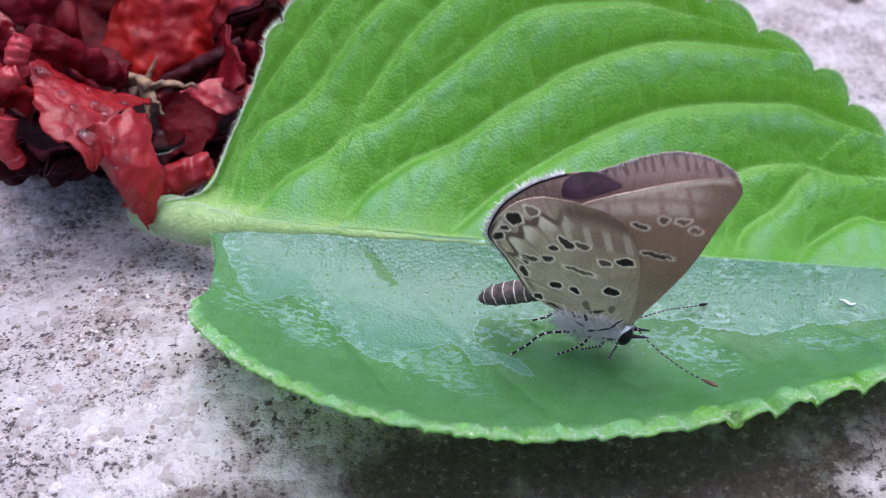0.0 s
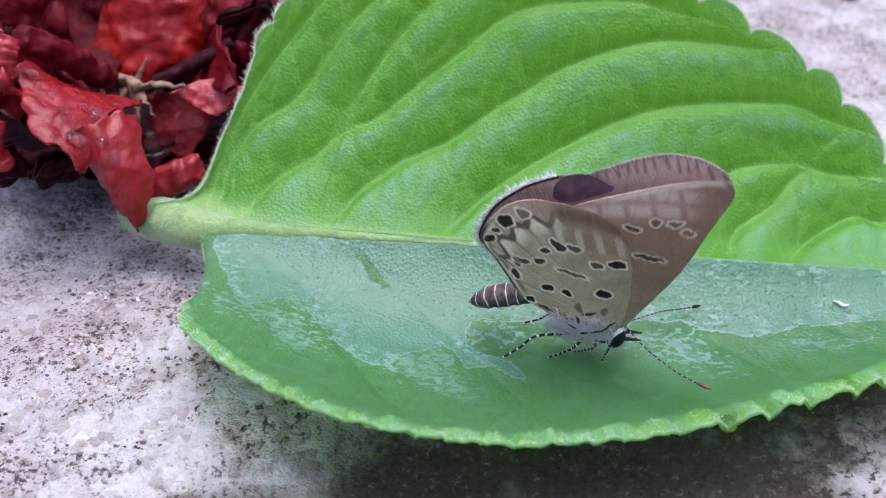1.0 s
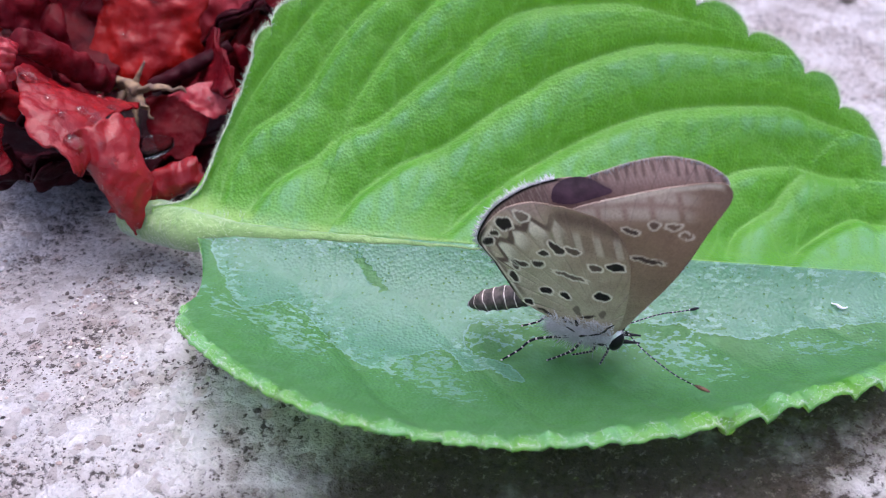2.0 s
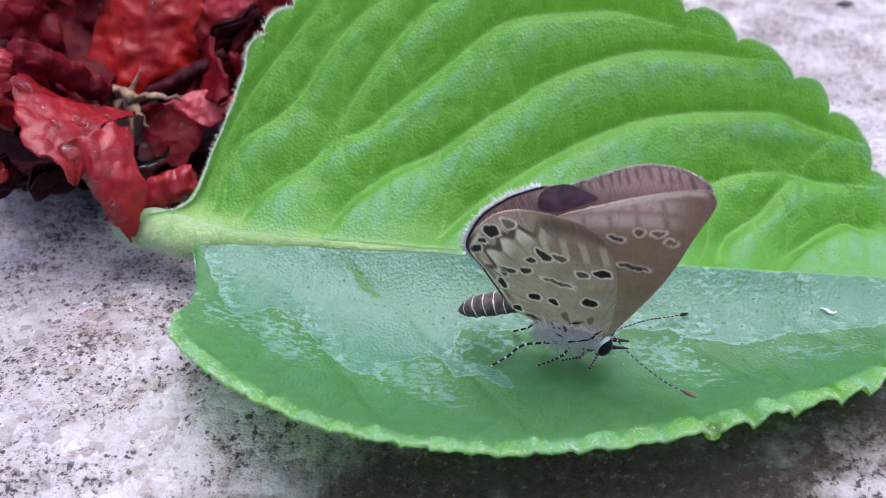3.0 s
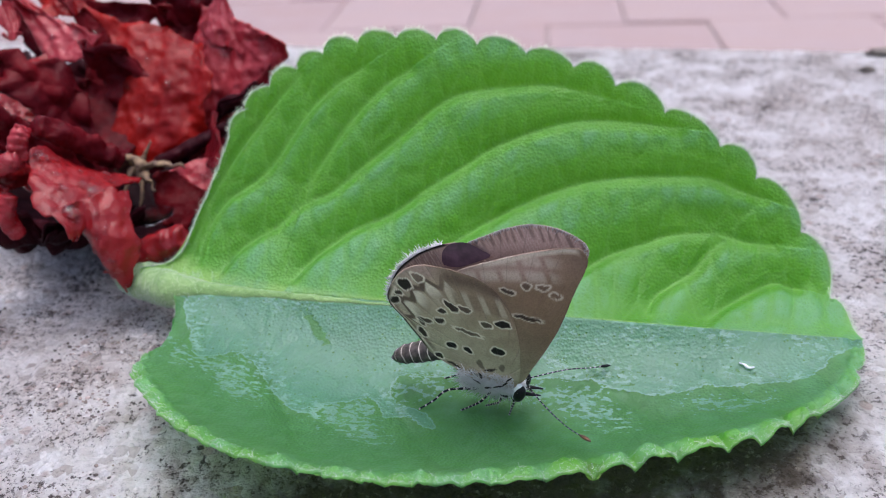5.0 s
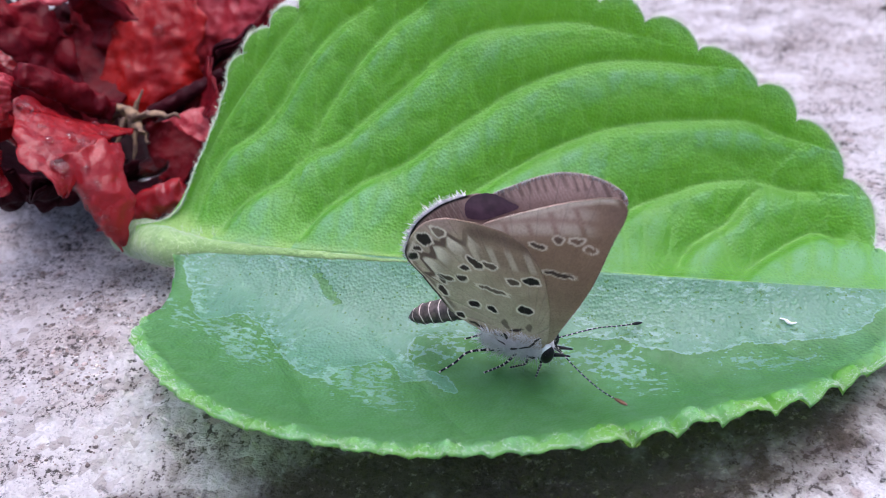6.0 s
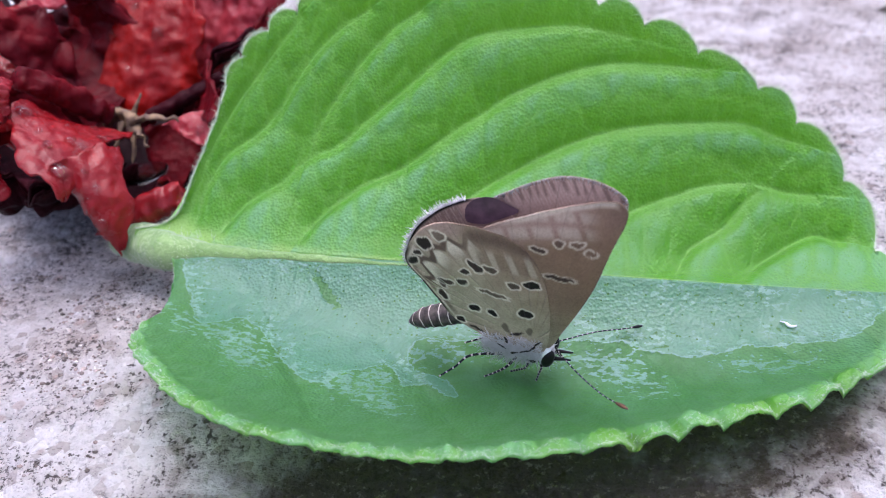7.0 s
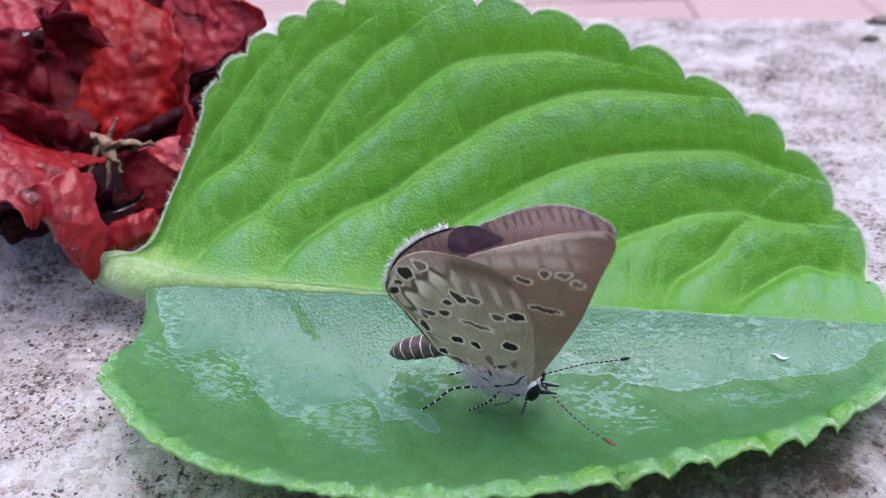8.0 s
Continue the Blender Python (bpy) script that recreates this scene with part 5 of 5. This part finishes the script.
def hind_pigment(u, v, gap, turn):
    D, B, M = 0.95, 0.72, 0.25
    rows = [(-8.36, 8.62, 0.56, 0.52, 20, 0.9, 0.16), (-9.52, 6.80, 0.38, 0.35, 0, D, 0.12), (-9.0, 7.6, 0.28, 0.2, 0, B, 0.10), (-7.2, 9.5, 0.5, 0.34, -30, 0.2, 0.2),
            (-4.68, 7.1, 0.68, 0.30, -42, B, 0.16), (-3.58, 7.12, 0.5, 0.26, -5, 0.4, 0.14), (-5.52, 6.4, 0.36, 0.22, -10, B, 0.14), (-7.2, 5.02, 0.62, 0.22, -10, 0.55, 0.16), (-7.55, 4.7, 0.18, 0.36, 15, 0.5, 0.1),
            ]
    rows += [(-5.9, 5.25, 0.38, 0.29, 0, B, 0.18), (-7.65, 3.58, 0.24, 0.5, 15, B, 0.16), (-1.96, 5.9, 0.46, 0.27, -12, 0.45, 0.16), (-0.52, 6.32, 0.6, 0.35, 3, 1.0, 0.16),
            (-3.66, 4.6, 1.05, 0.16, -10, 0.35, 0.16), (-5.25, 2.65, 0.44, 0.28, 8, 1.0, 0.17), (-3.86, 2.52, 0.35, 0.26, -10, 1.0, 0.16), (-1.31, 3.1, 0.56, 0.37, 5, 1.0, 0.2), (-6.5, 1.25, 0.32, 0.23, 0, D, 0.14),
            (-2.95, 1.2, 0.24, 0.5, 10, 0.3, 0), (-1.1, 1.3, 0.2, 0.45, -20, 0.25, 0), (-2.2, 0.8, 0.55, 0.10, 20, 0.8, 0), (-3.6, 0.0, 0.4, 0.14, -25, 0.8, 0), (-5.3, 0.55, 0.7, 0.09, -25, 0.7, 0)]
    dark, pale, brown = eyespots(u, v, rows)
    free = 1 - np.clip(np.maximum(dark, pale) * 1.5, 0, 1)
    # pale wedges between the veins and brown arcs outside them
    f = (turn % 1) - 0.5
    zone = step(-u, 3.6, 6.0) * step(v, 3.6, 5.2)
    g = gap + 0.25 * np.sin(5 * turn) + 0.2 * np.sin(3.1 * u + 2.3 * v)
    wedge = step(0.42 - np.abs(f), 0.0, 0.16) * step(g, 1.5 + 2.2 * np.abs(f), 1.8 + 2.2 * np.abs(f)) * (1 - step(g, 2.2, 3.6))
    arc = step(g, 0.95 + 1.6 * np.abs(f), 1.15 + 1.6 * np.abs(f)) * (1 - step(g, 1.5 + 1.8 * np.abs(f), 1.8 + 1.8 * np.abs(f)))
    inner = step(-u, -0.6, 0.4) * (1 - step(-u, 5.0, 6.4)) * step(v, 6.9, 7.4) * (1 - step(v, 8.5, 9.2))
    stripes = step(np.sin(4.6 * u + 1.2 * v + 0.5), 0.0, 0.8)
    pale = np.maximum(pale, free * np.maximum(0.85 * wedge * zone, 0.3 * inner * stripes))
    brown = np.maximum(brown, free * np.maximum(0.95 * arc * zone, 0.35 * inner * (1 - stripes)))
    # brown cloud below the front edge of the wing
    cloud = np.exp(-((v - 10.0 + 0.10 * np.maximum(u + 3.0, 0) ** 2) / 0.95) ** 2) * step(u, -5.8, -4.6)
    brown = np.maximum(brown, 0.85 * cloud)
    brown = np.maximum(brown, 0.7 * (1 - step(gap, 0.05, 0.22)) * step(v, 6.0, 8.0) * step(u, -7.0, -5.0))
    blush = step(v, 9.0, 10.2) * (1 - step(u, -6.0, -4.6)) * 0.8 + 0.3 * step(-u, 5.5, 7.5) * step(v, 5.5, 8.0)
    outer = step(-u, 5.0, 6.0) * step(v, 1.2, 2.4) * (1 - step(v, 7.6, 8.8))
    dark = np.maximum(dark, 0.9 * (1 - step(gap, 0.16, 0.3)) * outer)
    pale = np.maximum(pale, 0.6 * step(gap, 0.24, 0.36) * (1 - step(gap, 0.42, 0.6)) * outer)
    brown = np.maximum(brown, 0.6 * step(gap, 0.42, 0.6) * (1 - step(gap, 0.8, 1.2)) * outer * free)
    return np.stack([dark, pale, brown, blush], 1)


def fore_pigment(u, v, gap, turn):
    rows = [(0.1, 9.75, 0.5, 0.15, -3, 0.55, 0.13), (1.46, 7.36, 1.0, 0.17, -8, 0.65, 0.12), (1.55, 10.48, 0.3, 0.24, -25, 0.25, 0.16), (2.75, 10.5, 0.42, 0.18, 0, 0.08, 0.17), (3.63, 9.82, 0.34, 0.22, 0, 0.05, 0.17)]
    dark, pale, brown = eyespots(u, v, rows)
    pale = pale * 0.7
    for at, half in ((11.2, 0.5), (12.5, 0.45)):
        line = v - at - 0.10 * u + 0.03 * (u - 1) ** 2
        cell = np.abs(np.sin(1.75 * (u + 0.25 * (v - 11)) + 0.6)) ** 0.5
        pale = np.maximum(pale, 0.3 * np.exp(-(line / half) ** 4) * step(cell, 0.35, 0.8) * (1 - step(u, 3.0, 4.6)))
    edge = step(v, 11.0, 12.4)
    # a pale strip along the outer margin, a dark line at the tip
    strip = step(gap, 0.05, 0.15) * (1 - step(gap, 0.3, 0.65)) * edge * (1 - step(u, 5.0, 5.6))
    pale = np.maximum(pale, 0.55 * strip)
    brown = np.maximum(brown, 0.7 * (1 - step(gap, 0.1, 0.3)) * step(u, 2.0, 4.5))
    brown = np.maximum(brown, 0.4 * step(u, 4.0, 5.6) * step(v, 11.0, 13.0) * (1 - strip))
    blush = step(v - 0.25 * u, 9.6, 11.6) * (1 - 0.7 * step(u, 2.0, 4.5))
    return np.stack([dark, pale, brown, blush], 1)


def inner_pigment(u, v, gap, turn):
    edge = np.maximum(step(v, 12.0, 13.0), step(-u, 5.0, 6.2))
    hatch = step(np.sin(9.5 * u + 3.0 * v + 1.2 * np.sin(2.1 * u)), 0.1, 0.7) * step(gap, 0.15, 0.3) * (1 - step(gap, 0.9 + 0.3 * np.sin(3 * u), 1.5))
    rim = 1 - step(gap, 0.14, 0.26)
    dark = rim * step(-u, 4.4, 5.2)
    brown = np.maximum(0.6 * hatch * edge, 0.5 * rim * edge)
    pale = 0.25 * edge * (1 - hatch) * step(np.sin(23 * u + 11 * v), 0.2, 0.9)
    brown = np.maximum(brown, 0.45 * step(-u, 5.0, 6.0))
    return np.stack([dark, pale, brown, 0 * u], 1)


def disc(u, v, a, b, turn, y, squash=1.0):
    t = np.arange(20) * 2 * np.pi / 20
    wob = 1 + 0.14 * np.sin(2 * t + u * 7) + 0.12 * np.sin(3 * t + v * 5) + 0.06 * np.sin(5 * t + u * 3)
    c, s = math.cos(radians(turn)), math.sin(radians(turn))
    p, q = a * np.cos(t) * wob, b * np.sin(t) * wob
    uu, vv = u + p * c - q * s, v + p * s + q * c
    rim = np.stack([uu, y + bulge(uu, vv), vv], 1)
    mid = np.array([[u, y + bulge(u, v) - 0.02, v]])
    return np.concatenate([rim, mid]), [(k, (k + 1) % 20, 20) for k in range(20)]


def banded(name, points, r0, r1, parent, label, bands, dark=BLACK, tip=None, tip_from=1.0, tip_r=0.0):
    """A thin jointed limb or feeler with dark and white rings."""
    p, _ = smooth_curve(points, bands * 4 + 1)
    t = np.linspace(0, 1, len(p))
    r = r0 + (r1 - r0) * t
    if tip is not None:
        r = r + tip_r * np.sin(np.pi * np.clip((t - tip_from) / (1 - tip_from), 0, 1)) ** 0.8
    vv, ff = tube(p, r, 7)
    ring = np.arange(len(ff)) // 7
    idx = np.where(ring % 4 == 3, 1, 0)
    idx = np.where(ring >= len(p) - 1, 0, idx)
    if tip is not None:
        idx = np.where(t[np.minimum(ring, len(p) - 1)] > tip_from, 2, idx)
    return obj(name, vv, ff, [dark, SPOT_RING if tip else SPOT_PALE, tip or dark], parent, label, index=idx)


def butterfly():
    m = Matrix(((WING_U[0], WING_N[0], WING_V[0], WING_O[0] * MM), (WING_U[1], WING_N[1], WING_V[1], WING_O[1] * MM),
                (WING_U[2], WING_N[2], WING_V[2], WING_O[2] * MM), (0, 0, 0, 1)))
    rot = m.to_3x3()
    rot = rot.to_quaternion().to_matrix().to_4x4()
    root = empty("butterfly", m=Matrix.Translation(m.translation) @ rot)
    tagged(root, "small grey-brown spotted butterfly with closed wings standing on the leaf", "butterfly")
    back = root.matrix_basis.inverted()

    def home(x, y, z):
        q = back @ (Vector((x, y, z)) * MM)
        return tuple(c / MM for c in q)

    wing("forewing", FORE, 0.0, WING_FORE, root, "taupe outer face of a closed forewing", fore_pigment)
    wing("hindwing", HIND, -0.08, WING_HIND, root, "grey-beige hindwing with black spots and wavy brown marks", hind_pigment)
    far_pose = pose(0, 0.4 * MM, 0, -2.0, 0, 0)
    rnd = np.random.RandomState(12)
    for name, outline, y in (("forewing", FAR_FORE, 0.35), ("hindwing", FAR_HIND, 0.2)):
        far = wing(name, outline, y, WING_INNER, root, "mauve inner face of the far wing", inner_pigment)
        far.matrix_basis = far_pose
        if name == "forewing":
            edge, _ = smooth_curve(PATCH_EDGE, 33, closed=True)
            vv = np.concatenate([edge, edge.mean(0, keepdims=True)])
            vv = np.stack([vv[:, 0], 0.1 + bulge(vv[:, 0], vv[:, 1]), vv[:, 1]], 1)
            obj("wing_patch", vv, [(k, k + 1, 33) for k in range(32)], PATCH, far, "dark violet-brown patch")
        # pale fringe of scales round the outer margin
        edge, _ = smooth_curve(outline, 400, closed=True)
        keep = (edge[:, 1] > 12.6) | (edge[:, 0] < -5.2) & (edge[:, 1] > 4.0)
        t = np.gradient(edge, axis=0)
        t /= np.linalg.norm(t, axis=1, keepdims=True)
        out = np.stack([-t[:, 1], t[:, 0]], 1)
        for wing_ob, yy, some, long in ((far, y, 3, 0.30 if name == "forewing" else 0.42),):
            pick = np.repeat(np.where(keep)[0], some)
            e = edge[pick]
            way = out[pick] + 0.35 * rnd.randn(len(pick), 2)
            tip = e + way * (long * (0.5 + 0.7 * rnd.rand(len(pick), 1)))
            a = np.stack([e[:, 0], yy + bulge(e[:, 0], e[:, 1]), e[:, 1]], 1)
            b = np.stack([tip[:, 0], yy + bulge(e[:, 0], e[:, 1]) + 0.1 * rnd.randn(len(pick)), tip[:, 1]], 1)
            vv, ff = strands(a, b, 0.05)
            tagged(obj("fringe", vv, ff, FUZZ, wing_ob, "pale fringe of hair scales"), kind="stuff")
    # body: thorax, abdomen with pale rings, head, eyes, palps
    vv, ff = blob((-2.3, 0.6, -1.1), [(2.6, 0, -0.2), (0, 0.85, 0), (0.1, 0, 1.25)], 14, 20, 0.12, 3)
    thorax = obj("thorax", vv, ff, FUZZ, root, "white furry thorax")
    q = rnd.randn(2600, 3)
    q /= np.linalg.norm(q, axis=1, keepdims=True)
    foot = np.array([-2.3, 0.6, -1.15]) + q * np.array([2.55, 0.8, 1.25])
    way = q + 0.5 * rnd.randn(2600, 3) + np.array([-0.5, 0, -0.1])
    # the longer hairs spread over the foot of the wings
    a = np.stack([rnd.uniform(-4.8, -0.2, 900), np.full(900, -0.28), rnd.uniform(-1.6, 0.5, 900)], 1)
    foot, way = np.concatenate([foot, a]), np.concatenate([way, np.array([-0.5, -0.15, 0.55]) + 0.45 * rnd.randn(900, 3)])
    vv, ff = strands(foot, foot + way * (0.25 + 0.5 * rnd.rand(3500, 1)), 0.022)
    tagged(obj("fur", vv, ff, FUZZ, thorax, "white hairs"), kind="stuff")
    for u, v, a, b, turn in ((-3.3, -0.4, 0.35, 0.10, -30), (-2.4, -0.9, 0.3, 0.12, 20), (-1.5, -0.55, 0.45, 0.10, 25), (-0.9, -0.1, 0.35, 0.09, 45), (-2.9, 0.35, 0.14, 0.3, 15), (-0.5, 0.5, 0.4, 0.08, 50), (-1.0, -1.5, 0.3, 0.12, 0)):
        vv, ff = disc(u, v, a, b, turn, -0.5)
        obj("wing_mark", vv, ff, SPOT_DARK, thorax)
    n = 91
    t = np.linspace(0, 1, n)
    axis, _ = smooth_curve([(-4.6, 1.0, 1.5), (-6.5, 1.0, 1.0), (-8.0, 0.9, 0.62), (-9.6, 0.75, 0.12), (-11.3, 0.75, -0.75)], n)
    r = np.interp(t, [0, 0.4, 0.6, 0.8, 0.93, 1.0], [0.55, 0.85, 0.92, 0.8, 0.5, 0.14]) * (1 + 0.035 * np.cos(t * 2 * np.pi * 9))
    vv, ff = tube(axis, r, 18)
    vv = vv + 0.05 * fbm(vv[:, 0], vv[:, 1], vv[:, 2], 0.4, 3)[:, None]
    ring = np.arange(len(ff)) // 18
    obj("abdomen", vv, ff, [BODY, SPOT_RING], root, "dark grey-brown abdomen with thin pale rings", index=np.where((ring % 10 == 8) & (ring < n - 1), 1, 0))
    vv, ff = blob((-0.25, 0.75, -1.45), [(0.6, 0, -0.1), (0, 0.8, 0), (0.2, 0, 0.85)], 12, 16, 0.08, 5)
    head = obj("head", vv, ff, FUZZ, root, "small white head")
    for side in (-0.02, 1.5):
        vv, ff = blob((0.05, side, -1.45), [(0.46, 0, -0.2), (0, 0.45, 0), (0.32, 0, 0.88)], 14, 18)
        obj("eye", vv, ff, BLACK, head, "glossy black eye")
        vv, ff = blob((-0.12, side + (0.05 if side < 0.5 else -0.05), -1.33), [(0.42, 0, -0.18), (0, 0.36, 0), (0.33, 0, 0.92)], 14, 18)
        obj("eye_ring", vv, ff, CHALK, head, "white scales behind the eye")
    for side in (0.35, 1.1):
        p, _ = smooth_curve([(0.2, side, -1.75), (0.9, side - 0.05, -1.62), (1.75, side - 0.1, -1.5)], 10)
        vv, ff = tube(p, np.linspace(0.2, 0.06, 10), 8)
        obj("palp", vv, ff, BLACK, head, "black pointed palp")
    banded("antenna", [(0.6, 0.95, -0.5), home(17.2, 55.5, 4.9), home(19.4, 57.0, 4.1), home(21.0, 57.9, 3.75)], 0.048, 0.045, root, "thin feeler with white rings", 17, tip=BLACK, tip_from=0.88, tip_r=0.09)
    banded("antenna", [(0.6, 0.4, -0.6), home(15.4, 51.2, 4.6), home(17.2, 48.9, 4.3), home(18.9, 47.0, 4.55)], 0.048, 0.045, root, "thin feeler with a rusty club", 17, tip=CLUB, tip_from=0.84, tip_r=0.11)
    for knee, toe in (((9.2, 56.2, 4.2), (6.9, 56.3, 3.0)), ((7.6, 53.8, 3.9), (5.1, 52.9, 2.95)), ((10.4, 53.0, 3.5), (8.6, 53.0, 2.75)), ((11.9, 52.9, 3.6), (10.6, 53.6, 2.75)), ((13.0, 53.0, 3.6), (12.6, 52.6, 2.85)), ((14.2, 54.4, 3.7), (14.8, 54.8, 2.75))):
        toe = (toe[0], toe[1] + 0.6, float(leaf_point(toe[0], (toe[1] + 0.6 - along(MID_Y, toe[0])) / FALL)[2]) + 0.1)
        hip = home(knee[0] + (12.2 - knee[0]) * 0.55, 53.6, 4.3)
        banded("leg", [hip, home(*knee), home(0.5 * (knee[0] + toe[0]), 0.5 * (knee[1] + toe[1]), 0.45 * knee[2] + 0.55 * toe[2]), home(*toe)], 0.12, 0.07, root, "thin black and white banded leg", 9)
    return root


# ---- small things ----
def fleck(points, width, label):
    p, _ = smooth_curve(points, 10)
    vv, ff = tube(p, width * (0.5 + 0.5 * np.sin(np.linspace(0.4, 2.7, 10))), 7)
    c = vv.mean(0)
    vv = vv + 0.08 * fbm(vv[:, 0], vv[:, 1], vv[:, 2], 0.5, 2)[:, None]
    ob = obj("plant_fleck", vv - c, ff, CHALK)
    ob.matrix_basis = Matrix.Translation(Vector(c) * MM)
    return tagged(ob, label, "fleck")


def small_things():
    vv, ff = blob((0, 0, 0), [(0, 0, 0.2), (2.3, 0.4, 0), (-0.3, 2.9, 0)], 10, 26, 0.06, 9)
    pool = obj("water_puddle", vv, ff, WATER)
    pool.matrix_basis = Matrix.Translation(Vector((-27.4, 79.0, 7.9)) * MM)
    tagged(pool, "small still puddle of clear water held between dark petals", "puddle")
    drop_of_water(18.9, 43.15, 5.05, 0.6, 1.0)
    lie = [tuple(leaf_point(a, b) + np.array([0, 0, 0.22])) for a, b in ((31.7, -2.7), (32.0, -2.9), (32.3, -3.2), (32.8, -3.2))]
    fleck(lie, 0.10, "curled white plant fleck stuck on the leaf")
    for x, y, a, b, c in ((79, 162, 5.5, 2.2, 0.6), (70.5, 152, 1.3, 1.0, 0.5), (84, 149, 1.0, 1.3, 0.5)):
        vv, ff = blob((0, 0, 0), [(0, 0, c), (a, 0.4, 0), (-0.3, b, 0)], 14, 24, 0.5, int(x))
        ob = obj("soil_crumb", vv, ff, SOIL)
        ob.matrix_basis = Matrix.Translation(Vector((x, y, float(stone_height(np.array([x]), np.array([y]))[0]) + 0.3)) * MM)
        tagged(ob, "dark crumb of dry soil on the stone", "soil crumb", "soil crumbs")


stone_coping()
grit()
leaf()
flower()
butterfly()
small_things()
paving()
